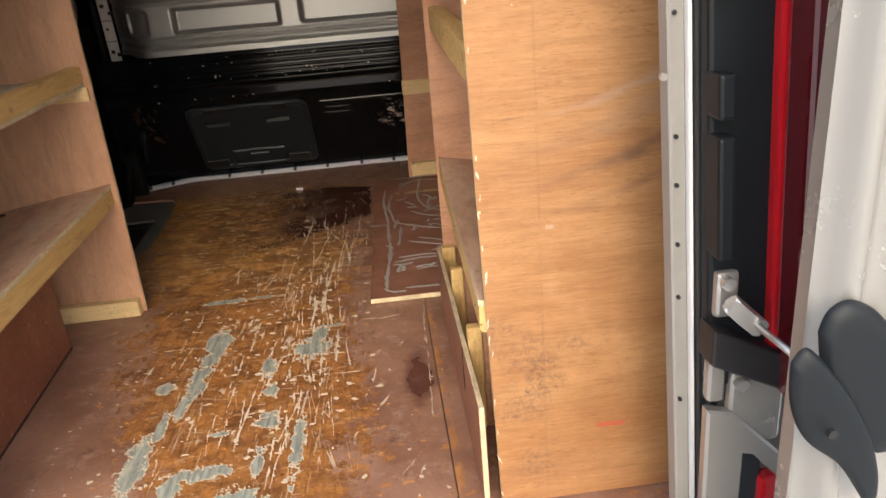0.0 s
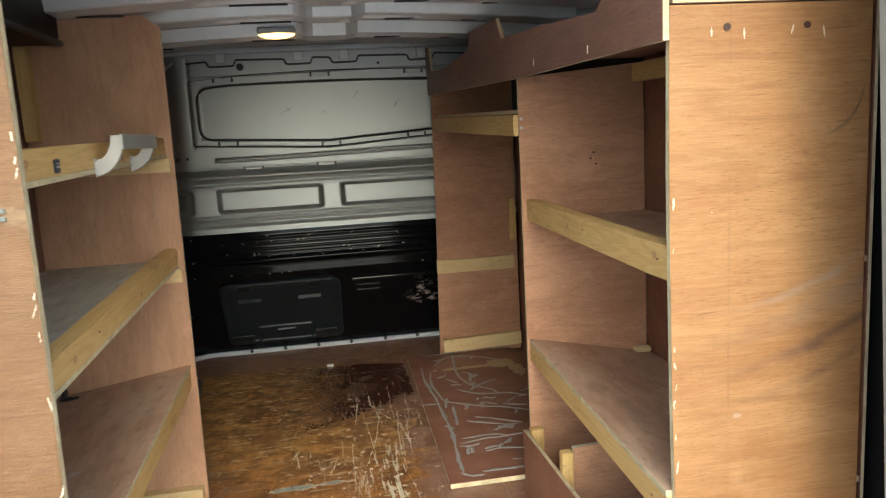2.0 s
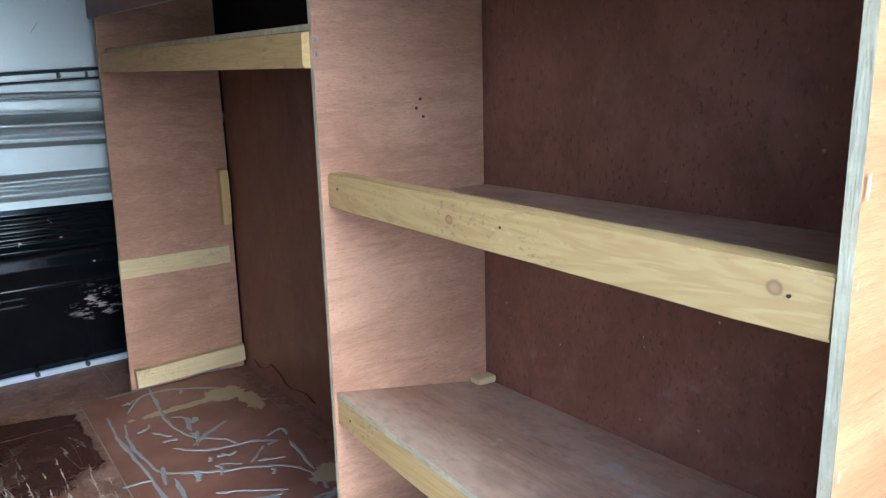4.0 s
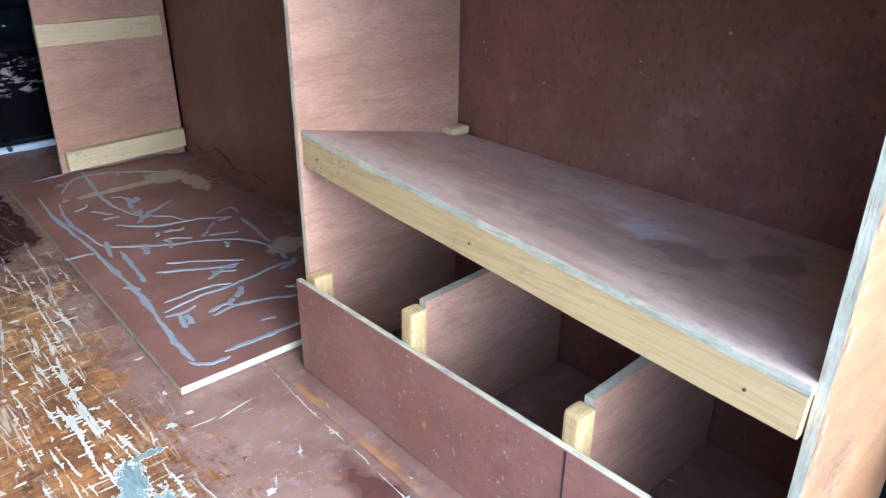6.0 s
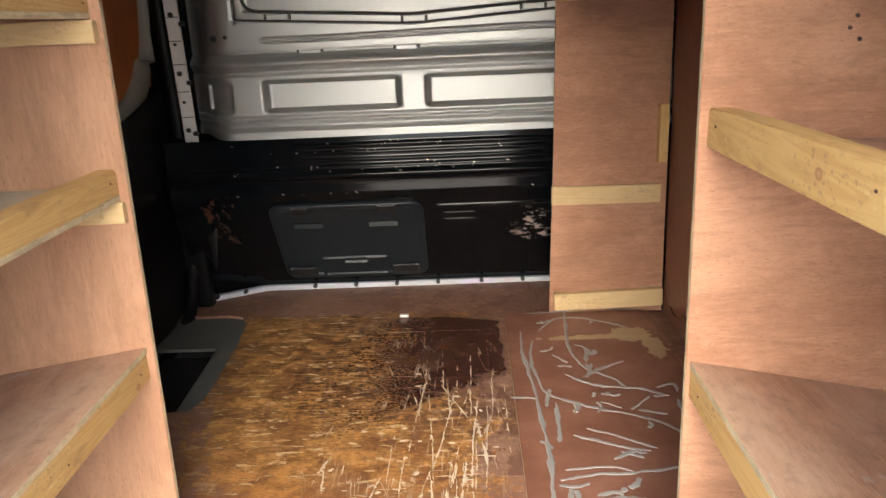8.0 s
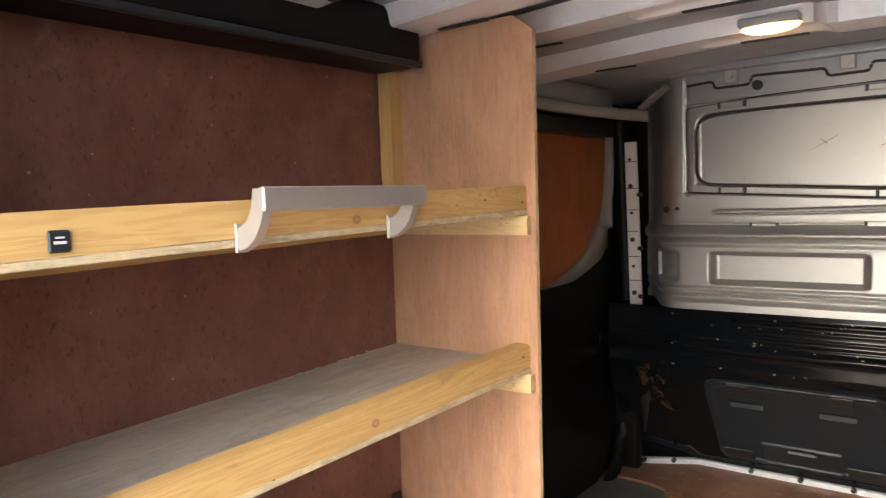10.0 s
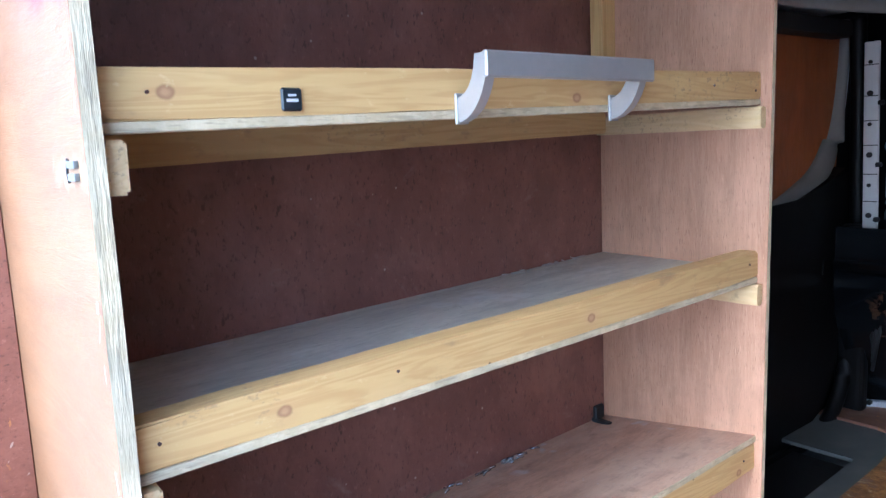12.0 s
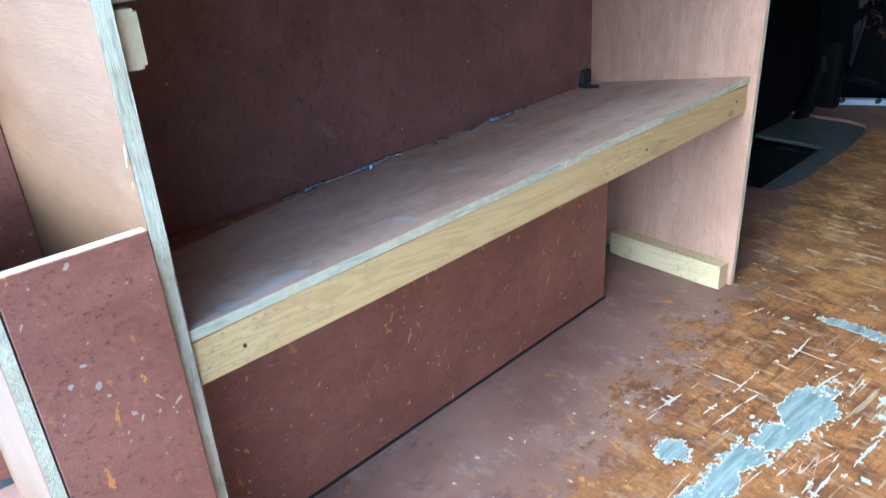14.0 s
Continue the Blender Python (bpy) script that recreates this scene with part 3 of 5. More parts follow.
M["outer"] = plain("silver outer paint", (0.30, 0.29, 0.27), 0.26, 0.4, 0.5, 0.05)
M["seam"] = plain("dark seam sealer", (0.035, 0.034, 0.033), 0.6)
M["black"] = scraped_black()
M["black_door"] = plain("black trim", (0.0035, 0.0035, 0.004), 0.5)
M["black_door"].node_tree.nodes["Principled BSDF"].inputs["Specular IOR Level"].default_value = 0.22
M["plastic"] = plain("dark grey plastic", (0.012, 0.017, 0.022), 0.42)
M["gloss"] = plain("glossy dark plastic", (0.03, 0.04, 0.045), 0.16)
M["lilac"] = plain("pale lilac label paper", (0.52, 0.48, 0.62), 0.6, drift=0.08)
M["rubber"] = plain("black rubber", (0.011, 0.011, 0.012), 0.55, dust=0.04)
M["strip"] = plain("pale grey sill strip", (0.50, 0.52, 0.56), 0.45)
M["white"] = plain("white flange paint", (0.62, 0.61, 0.60), 0.45, drift=0.12)
M["brown_ply"] = ply("orange brown blanking plywood", (0.46, 0.145, 0.040), (0.33, 0.095, 0.027), (30, 30, 3), 0.3, 0.4)
M["roof"] = plain("grey roof steel", (0.42, 0.435, 0.45), 0.42, 0.3)
M["bow"] = plain("pale grey roof bow paint", (0.80, 0.81, 0.82), 0.4, 0.2)
M["zinc"] = plain("zinc plated steel", (0.52, 0.51, 0.49), 0.38, 0.8)
M["alloy"] = plain("bare aluminium", (0.44, 0.42, 0.40), 0.4, 0.6)
M["dark_steel"] = plain("dark blued steel", (0.46, 0.49, 0.54), 0.22, 0.9, drift=0.6)
M["step"] = plain("scuffed grey step steel", (0.145, 0.150, 0.142), 0.45, 0.2, dust=0.3)
M["dark_drip"] = plain("dark dried drip", (0.05, 0.022, 0.016), 0.4)
M["glue"] = plain("dried adhesive", (0.33, 0.315, 0.30), 0.55)
M["cover"] = plain("black moulded plastic", (0.006, 0.0085, 0.011), 0.5)
M["cover"].node_tree.nodes["Principled BSDF"].inputs["Specular IOR Level"].default_value = 0.28
# Unseen ground, kept pale so that it bounces light up into the van.
M["yard"] = plain("pale bounce ground", (0.50, 0.495, 0.48), 0.85)
M["red_lens"] = plain("red lamp lens", (0.42, 0.008, 0.014), 0.12, 0.0, 0.8)
M["dark_lens"] = plain("dark red lamp lens", (0.075, 0.005, 0.008), 0.12, 0.0, 0.8)
k = Kit("lit lamp diffuser", 0.4)
k.put("Base Color", (0.9, 0.8, 0.6)), k.put("Emission Color", (1.0, 0.52, 0.14)), k.put("Emission Strength", 2.4)
M["lit"] = k.mat


# ---- mesh kit ----
def finish(bm, name, mats):
    mesh = bpy.data.meshes.new(name)
    bmesh.ops.recalc_face_normals(bm, faces=bm.faces)
    bm.to_mesh(mesh)
    bm.free()
    for m in mats if isinstance(mats, (list, tuple)) else [mats]:
        mesh.materials.append(m)
    return mesh


def thing(name, at, label, category, group="", kind=""):
    ob = new(name)
    ob.empty_display_size = 0.05
    ob.location = at
    return tagged(ob, label, category, group, kind)


def part(name, bm, mats, parent=None, label=""):
    """Links a bmesh, given in world metres, as one mesh object under its thing."""
    ob = new(name, finish(bm, name, mats))
    if parent is not None:
        ob.parent = parent
        if parent.parent is None:
            ob.matrix_parent_inverse = Matrix.Translation(-parent.location)
    return tagged(ob, label)


def setting(name, bm, mats, label, category):
    return tagged(new(name, finish(bm, name, mats)), label, category, "", "structure")


def block(lo, hi, bevel=0.0015, edge_axis=None, lift=None, segments=1, cuts=0):
    """A box with softened edges. edge_axis: the thin axis of a board, whose rims take the second material.
    lift: a function that moves each corner."""
    bm = bmesh.new()
    bmesh.ops.create_cube(bm, size=1.0)
    for v in bm.verts:
        v.co = Vector([a + (b - a) * (c + 0.5) for a, b, c in zip(lo, hi, v.co)])
    if edge_axis is not None:
        for f in bm.faces:
            f.material_index = 0 if abs(f.normal[edge_axis]) > 0.7 else 1
    if cuts:
        bmesh.ops.subdivide_edges(bm, edges=list(bm.edges), cuts=cuts, use_grid_fill=True)
    if lift:
        for v in bm.verts:
            v.co = Vector(lift(v.co))
    if bevel and not cuts:
        bmesh.ops.bevel(bm, geom=list(bm.edges), offset=bevel, segments=segments, affect="EDGES", profile=0.6)
    return bm


def sheet(outline, axis, lo, hi, bevel=0.001):
    """A flat board cut to an outline in the plane across axis; its rim takes the second material."""
    bm = bmesh.new()

    def spot(p, d):
        p = list(p)
        p.insert(axis, d)
        return p

    base = [bm.verts.new(spot(p, lo)) for p in outline]
    top = [bm.verts.new(spot(p, hi)) for p in outline]
    bm.faces.new(base), bm.faces.new(top)
    for i in range(len(outline)):
        j = (i + 1) % len(outline)
        bm.faces.new((base[i], base[j], top[j], top[i])).material_index = 1
    if bevel:
        rim = [e for e in bm.edges if e.is_boundary or abs(e.verts[0].co[axis] - e.verts[1].co[axis]) < 1e-6]
        bmesh.ops.bevel(bm, geom=rim, offset=bevel, segments=1, affect="EDGES")
    return bm


def ragged(bm, size=0.0012, cuts=0):
    """Slightly uneven, hand-sawn shape."""
    for v in bm.verts:
        v.co += size * noise.noise_vector(v.co * 17.0)
    return bm


def timber(a, b, size, bevel=0.003, rough=0.0012, cuts=10):
    """A length of sawn timber from a to b (centres of its ends), size across (x or y, z)."""
    a, b = Vector(a), Vector(b)
    way = (b - a).normalized()
    side = Vector((0, 0, 1)).cross(way).normalized()
    up = way.cross(side)
    bm = bmesh.new()
    rows = []
    for i in range(cuts + 1):
        p = a.lerp(b, i / cuts)
        row = []
        for s, u in ((-1, -1), (1, -1), (1, 1), (-1, 1)):
            q = p + side * (s * size[0] / 2) + up * (u * size[1] / 2)
            row.append(bm.verts.new(q + rough * noise.noise_vector(q * 9.0)))
        rows.append(row)
    for r, q in zip(rows, rows[1:]):
        for j in range(4):
            bm.faces.new((r[j], r[(j + 1) % 4], q[(j + 1) % 4], q[j]))
    ends = [bm.faces.new(rows[0]), bm.faces.new(rows[-1])]
    long = [e for e in bm.edges if abs((e.verts[0].co - e.verts[1].co).normalized().dot(way)) > 0.9]
    bmesh.ops.bevel(bm, geom=long, offset=bevel, segments=2, affect="EDGES")
    return bm


def cylinder(at, radius, depth, axis=2, sides=16, taper=1.0):
    bm = bmesh.new()
    bmesh.ops.create_cone(bm, cap_ends=True, segments=sides, radius1=radius, radius2=radius * taper, depth=depth)
    turn = {0: Matrix.Rotation(radians(90), 4, "Y"), 1: Matrix.Rotation(radians(-90), 4, "X"), 2: Matrix.Identity(4)}[axis]
    bmesh.ops.transform(bm, matrix=Matrix.Translation(at) @ turn, verts=bm.verts)
    return bm


def join(*bms):
    out = bmesh.new()
    for bm in bms:
        m = bpy.data.meshes.new("tmp")
        bm.to_mesh(m)
        bm.free()
        out.from_mesh(m)
        bpy.data.meshes.remove(m)
    return out


def tube(points, radius, sides=8, flat=1.0, ends=True):
    """A round or flattened bead along points; radius may be a function of the way along."""
    bm = bmesh.new()
    rings = []
    pts = [Vector(p) for p in points]
    for i, p in enumerate(pts):
        way = (pts[min(i + 1, len(pts) - 1)] - pts[max(i - 1, 0)]).normalized()
        ref = Vector((0, 0, 1)) if abs(way.z) < 0.9 else Vector((1, 0, 0))
        side = ref.cross(way).normalized()
        up = way.cross(side)
        r = radius(i / (len(pts) - 1)) if callable(radius) else radius
        rings.append([bm.verts.new(p + side * math.cos(a) * r + up * math.sin(a) * r * flat) for a in [2 * math.pi * j / sides for j in range(sides)]])
    for r, q in zip(rings, rings[1:]):
        for j in range(sides):
            bm.faces.new((r[j], r[(j + 1) % sides], q[(j + 1) % sides], q[j]))
    if ends:
        bm.faces.new(rings[0]), bm.faces.new(rings[-1])
    for f in bm.faces:
        f.smooth = True
    return bm


def curve(points, steps=8):
    """A smooth line through points."""
    pts = [Vector(p) for p in points]
    out = []
    for i in range(len(pts) - 1):
        a, b, c, d = pts[max(i - 1, 0)], pts[i], pts[i + 1], pts[min(i + 2, len(pts) - 1)]
        for j in range(steps):
            u = j / steps
            out.append(0.5 * (2 * b + (c - a) * u + (2 * a - 5 * b + 4 * c - d) * u * u + (3 * b - a - 3 * c + d) * u ** 3))
    return out + [pts[-1]]


def step(v, a, b):
    u = min(1, max(0, (v - a) / (b - a)))
    return u * u * (3 - 2 * u)


def inside(x, z, x0, x1, z0, z1, r, soft):
    """1 inside a rounded rectangle, falling to 0 over soft metres at its rim."""
    dx, dz = max(x0 + r - x, 0, x - x1 + r), max(z0 + r - z, 0, z - z1 + r)
    d = math.hypot(dx, dz) - r
    return 1 - step(d, -soft, 0)


def pressed(x0, x1, z0, z1, nx, nz, shape, smooth=True):
    """Pressed sheet metal: a fine grid whose depth follows shape(x, z) -> (x, y, z)."""
    bm = bmesh.new()
    grid = []
    for j in range(nz + 1):
        z = z0 + (z1 - z0) * j / nz
        grid.append([bm.verts.new(shape(x0 + (x1 - x0) * i / nx, z)) for i in range(nx + 1)])
    for j in range(nz):
        for i in range(nx):
            f = bm.faces.new((grid[j][i], grid[j][i + 1], grid[j + 1][i + 1], grid[j + 1][i]))
            f.smooth = smooth
    return bm


# ---- ground and van shell ----
bm = bmesh.new()
bmesh.ops.create_grid(bm, x_segments=8, y_segments=8, size=150)
bmesh.ops.translate(bm, verts=bm.verts, vec=(0, 0, -0.62))
setting("ground", bm, M["yard"], "unseen ground under the van, made pale to bounce light inside", "ground")

WELL = [(-0.60, 1.642), (-0.575, 1.72), (-0.590, 2.10), (-0.612, 2.30), (-0.645, 2.375), (-0.70, 2.395)]
setting("floor_rear", sheet([(-0.90, -0.30), (0.4705, -0.30), (0.4705, 1.279), (-0.90, 1.279)], 2, -0.018, 0.0, 0.0006), [M["floor"], M["edge"]], "brown film plywood floor, scratched and worn through", "floor")
setting("floor_front", sheet([(-0.90, 1.281), (0.4705, 1.281), (0.4705, 2.72), (-0.90, 2.72), (-0.90, 2.40), *WELL[::-1], (-0.90, 1.635)], 2, -0.018, 0.0, 0.0006), [M["floor"], M["floor"]], "brown film plywood floor, streaked and stained dark", "floor")
setting("floor_strip", block((0.4725, -0.30, -0.018), (0.92, 2.72, -0.0015), 0.001, 2), [M["floor"], M["edge"]], "brown plywood floor strip beside the rack", "floor")
setting("underfloor", block((-1.0, -0.34, -0.16), (0.95, 2.80, -0.075), 0.004), M["step"], "grey steel under the plywood floor", "floor")
# Black base colour stands for the shade above the upper shelf.
setting("wall_right", block((0.93, -0.20, -0.05), (0.97, 2.80, 1.50), 0.004), M["black_door"], "inner side panel of the van, coloured black for the shade behind the racking", "wall")
setting("wall_left_rear", block((-0.97, -0.20, -0.05), (-0.93, 1.14, 1.50), 0.004), M["silver_flat"], "grey inner side panel behind the rack", "wall")
setting("wall_left_front", block((-1.02, 1.14, -0.30), (-0.98, 2.80, 1.50), 0.004), M["black_door"], "black skin behind the sliding door", "wall")
# Added wall: closes the gap where sky leaked past the bulkhead.
setting("wall_front", block((-1.02, 2.80, -0.30), (0.97, 2.84, 1.56), 0.004), M["black_door"], "added black wall behind the bulkhead that keeps the sky out", "wall")
setting("rear_sill", block((-0.93, -0.36, -0.12), (0.95, -0.302, -0.004), 0.006), M["plastic"], "dark plastic load sill at the rear", "sill")
setting("rear_header", block((-0.95, -0.33, 1.505), (0.97, -0.302, 1.58), 0.006, segments=3), M["silver_flat"], "silver header over the rear doors", "trim")


def roof_shape(x, y):
    z = 1.50 - 0.05 * ((x - 0.02) / 0.95) ** 2
    z -= 0.009 * math.cos(y * 52.0) * step(abs(x), 0.85, 0.6)
    return x, y, z


setting("ceiling", pressed(-0.99, 0.99, -0.30, 2.80, 40, 240, roof_shape), M["roof"], "bare grey steel roof with shallow ribs", "ceiling")


def bow(y0, y1, z, drop):
    """A roof bow: a pressed hat section across the van with lightening dips."""
    def shape(x, v):
        hat = min(1, (v - y0) / 0.012) * step(v, y1, y1 - 0.012)
        dip = 0.012 * inside(x, v, -0.30, -0.02, y0 + 0.03, y1 - 0.03, 0.02, 0.012) + 0.012 * inside(x, v, 0.10, 0.38, y0 + 0.03, y1 - 0.03, 0.02, 0.012)
        notch = 0.06 * step(x, -0.04, 0.0) * step(x, 0.17, 0.13)
        return x, v + notch, z - 0.05 * ((x - 0.02) / 0.95) ** 2 - drop * hat + dip
    return pressed(-0.90, 0.92, y0, y1, 90, max(26, int((y1 - y0) / 0.006)), shape, False)


for y0, y1 in ((0.36, 0.50), (0.66, 0.79), (0.96, 1.10), (1.27, 1.41), (1.68, 1.84)):
    roof_bow = setting("roof_bow", bow(y0, y1, 1.497, 0.046), M["bow"], "pale grey painted steel roof bow", "roof bow")
    for x0, x1 in ((-0.62, -0.50), (-0.22, -0.06), (0.24, 0.34), (0.50, 0.58)):
        drop = 1.4495 - 0.05 * ((x0 - 0.02) / 0.95) ** 2
        part("bow_slot", block((x0, y1 - 0.034, drop - 0.001), (x1, y1 - 0.020, drop + 0.003), 0.001), M["rubber"], roof_bow)
setting("roof_front_rail", block((-0.80, 2.33, 1.468), (0.90, 2.42, 1.496), 0.008, segments=2), M["roof"], "grey roof rail over the bulkhead", "trim")
setting("roof_side_rail", block((-0.95, 1.12, 1.36), (-0.84, 2.42, 1.46), 0.02, segments=3), M["roof"], "dark roof side rail over the sliding door", "trim")
setting("roof_side_rail", block((0.86, -0.20, 1.34), (0.95, 2.42, 1.46), 0.02, segments=3), M["roof"], "dark roof side rail over the racking", "trim")

# ---- wear on the floor ----
def rows(bm, y, dy, a, b, z):
    """One torn strip of veneer from a to b."""
    bm.faces.new([bm.verts.new(p) for p in ((a, y, z), (b, y, z), (b, y + dy, z), (a, y + dy, z))])


def flake(cx, cy, sx, sy, z, rnd):
    """A small ragged flake, torn along the grain."""
    bm = bmesh.new()
    n = max(2, int(2 * sy / 0.0035))
    dy, lean = 2 * sy / n, rnd.uniform(-0.4, 0.4)
    for i in range(n):
        u = 2 * (i + 0.5) / n - 1
        half, mid = sx * math.sqrt(1 - u * u), cx + lean * sy * u
        rows(bm, cy + sy * u - dy / 2, dy, mid - half * rnd.uniform(0.4, 1.3), mid + half * rnd.uniform(0.4, 1.3), z)
    return bm


BARE = ((-0.135, 0.80, 0.034, 0.085), (-0.145, 0.71, 0.024, 0.06), (-0.155, 0.60, 0.022, 0.09), (0.140, 0.715, 0.046, 0.050), (0.155, 0.79, 0.022, 0.05), (0.03, 0.635, 0.018, 0.045), (-0.165, 1.095, 0.062, 0.016),
        (-0.045, 1.10, 0.050, 0.010), (-0.235, 0.585, 0.024, 0.026), (-0.07, 0.21, 0.070, 0.022), (-0.125, 0.17, 0.022, 0.05), (-0.225, 0.27, 0.026, 0.10), (-0.200, 0.40, 0.012, 0.06), (0.20, 0.84, 0.030, 0.008), (0.135, 0.28, 0.013, 0.12),
        (0.055, 0.38, 0.026, 0.030), (0.05, 0.52, 0.018, 0.028), (-0.05, 0.35, 0.028, 0.009), (0.02, 0.10, 0.05, 0.04), (-0.17, 0.48, 0.012, 0.05), (0.052, 0.22, 0.012, 0.05))


def worn_through(grow, z):
    """Bare patches as one ragged field, torn in rows along the veneer's grain."""
    bm, dx, dy = bmesh.new(), 0.002, 0.0025
    for j in range(-14, 483):
        y, start, last = j * dy, None, -1.0
        near = [e for e in BARE if abs(y - e[1]) < e[3] * 1.9]
        for i in range(-172, 135):
            x = i * dx
            v = -1.0
            for cx, cy, sx, sy in near:
                v = max(v, 1 - math.hypot((x - cx) / sx, (y - cy) / sy))
            if v > -0.9:
                v += grow + 0.55 * noise.noise(Vector((x * 34, y * 42, 1))) + 0.40 * noise.noise(Vector((x * 120, y * 60, 5))) + 0.45 * noise.noise(Vector((x * 230, y * 150, 9)))
            if v > 0 and start is None:
                start = x - dx * v / (v - last) if v > last else x
            elif v <= 0 and start is not None:
                rows(bm, y, dy, start, x - dx * v / (v - last) if v < last else x, z)
                start = None
            last = v
    return bm


def gouge(x, y, turn, length, width, z, rnd):
    """A scratch down the floor: uneven, broken, with fibres torn sideways; across the grain when turned."""
    bm = bmesh.new()
    across = abs(turn) > 0.9
    n = max(4, int(length / 0.0045))
    seed, slope = rnd.uniform(0, 90), math.tan(turn - 1.5708) if across else math.tan(turn)
    drift = 0.0
    for i in range(n):
        u = (i + 0.5) / n
        drift += rnd.gauss(0, 0.0004)
        half = width / 2 * (0.42 + 1.1 * noise.noise(Vector((seed, u * length * 26, 2)))) * min(1, 4 * u, 4 * (1 - u))
        if half < 0.0003:
            continue
        s = length * (u - 0.5)
        if across:
            px, py, step_x = x + s, y + slope * -s + drift, length / n
            rows(bm, py - half * 0.6, half * 1.2, px - step_x / 2, px + step_x / 2, z)
        else:
            a, b = [half * (rnd.uniform(2, 4.5) if rnd.random() < 0.09 else rnd.uniform(0.6, 1.2)) for _ in range(2)]
            px = x + slope * s + drift
            rows(bm, y + s - length / n / 2, length / n, px - a, px + b, z)
    return bm


def gouges():
    rnd = random.Random(21)
    out = []
    fields = [(42, 0.15, 0.72, 0.045, 0.32, 0.0, 0.12, 0.007), (40, -0.01, 0.66, 0.07, 0.36, 0.02, 0.09, 0.006), (26, -0.17, 0.60, 0.06, 0.30, 0.05, 0.08, 0.005),
              (18, 0.15, 1.50, 0.07, 0.24, 0.04, 0.26, 0.0045), (8, 0.04, 1.75, 0.05, 0.20, -0.05, 0.18, 0.003), (40, 0.02, 0.75, 0.14, 0.40, 1.5708, 0.06, 0.006),
              (12, -0.25, 1.2, 0.10, 0.35, 0.25, 0.05, 0.003), (14, 0.36, 0.6, 0.05, 0.35, 0.5, 0.035, 0.005), (26, -0.15, 1.55, 0.14, 0.25, 1.5708, 0.10, 0.0035)]
    for count, cx, cy, sx, sy, turn, length, width in fields:
        for _ in range(count):
            out.append(gouge(rnd.gauss(cx, sx), max(-0.1, rnd.gauss(cy, sy)), turn + rnd.gauss(0, 0.09), length * rnd.uniform(0.3, 1.8), width * rnd.uniform(0.4, 1.8), rnd.uniform(0.0003, 0.0006), rnd))
    for x, y, turn, length, width in ((0.165, 1.14, 0.07, 0.42, 0.016), (0.05, 1.62, 0.06, 0.60, 0.005), (0.09, 1.50, -0.05, 0.55, 0.0045), (0.15, 1.66, -0.35, 0.24, 0.006), (0.21, 1.55, 0.1, 0.32, 0.006), (0.235, 1.50, 0.04, 0.3, 0.004),
                                      (0.13, 0.95, 0.03, 0.24, 0.018), (0.455, 0.62, 0.03, 0.75, 0.004), (0.17, 1.29, 1.5, 0.14, 0.006), (0.33, 1.45, 0.04, 0.35, 0.003), (0.37, 0.86, 1.35, 0.10, 0.008), (0.30, 0.86, 1.55, 0.05, 0.010),
                                      (0.15, 0.58, 1.42, 0.20, 0.005), (0.31, 0.52, 0.15, 0.11, 0.006), (0.08, 0.30, 0.02, 0.35, 0.012), (0.0, 0.42, 0.06, 0.30, 0.010), (-0.30, 0.70, 0.12, 0.14, 0.006), (0.10, 1.20, -0.1, 0.25, 0.008), (-0.04, 1.22, 0.2, 0.16, 0.006),
                                      (0.20, 1.74, 0.02, 0.50, 0.006), (0.115, 1.88, -0.03, 0.50, 0.004), (0.265, 1.70, 0.08, 0.40, 0.005), (0.295, 1.55, 0.02, 0.45, 0.004), (0.225, 1.42, -0.06, 0.22, 0.016), (-0.10, 2.17, 1.55, 0.80, 0.005), (-0.15, 2.20, 1.58, 0.70, 0.003)):
        out.append(gouge(x, y, turn, length, width, 0.00065, rnd))
    for _ in range(170):
        x, y = rnd.gauss(0.03, 0.15), rnd.gauss(0.75, 0.5)
        out.append(flake(x, max(-0.1, y), rnd.uniform(0.002, 0.011), rnd.uniform(0.002, 0.008), rnd.uniform(0.0003, 0.0006), rnd))
    for _ in range(70):
        out.append(flake(rnd.uniform(-0.45, -0.05), rnd.uniform(0.1, 1.35), rnd.uniform(0.001, 0.007), rnd.uniform(0.0012, 0.003), 0.00045, rnd))
    for _ in range(60):
        out.append(flake(rnd.uniform(-0.42, 0.80), rnd.uniform(-0.1, 2.2), rnd.uniform(0.0012, 0.005), rnd.uniform(0.0012, 0.005), 0.0005, rnd))
    return join(*out)


tagged(part("bare_patches", worn_through(-0.06, 0.0014), M["bare"]), "grey-green bare patches worn through the floor film", "worn patches", "", "stuff")
tagged(part("torn_veneer", join(gouges(), worn_through(0.11, 0.0010)), M["torn"]), "pale torn veneer and long scratches in the floor", "scratches", "", "stuff")

# ---- bulkhead ----
POCKETS = [(-0.705, -0.575), (-0.475, 0.005), (0.085, 0.62)]


def low_rim(x):
    return 1.096 - 0.032 * (x + 0.52) / 0.57 if x < 0.05 else 1.064 + 0.028 * (x - 0.05) / 0.47


def groove(d, half=0.006):
    return 1 - step(abs(d), half * 0.4, half)


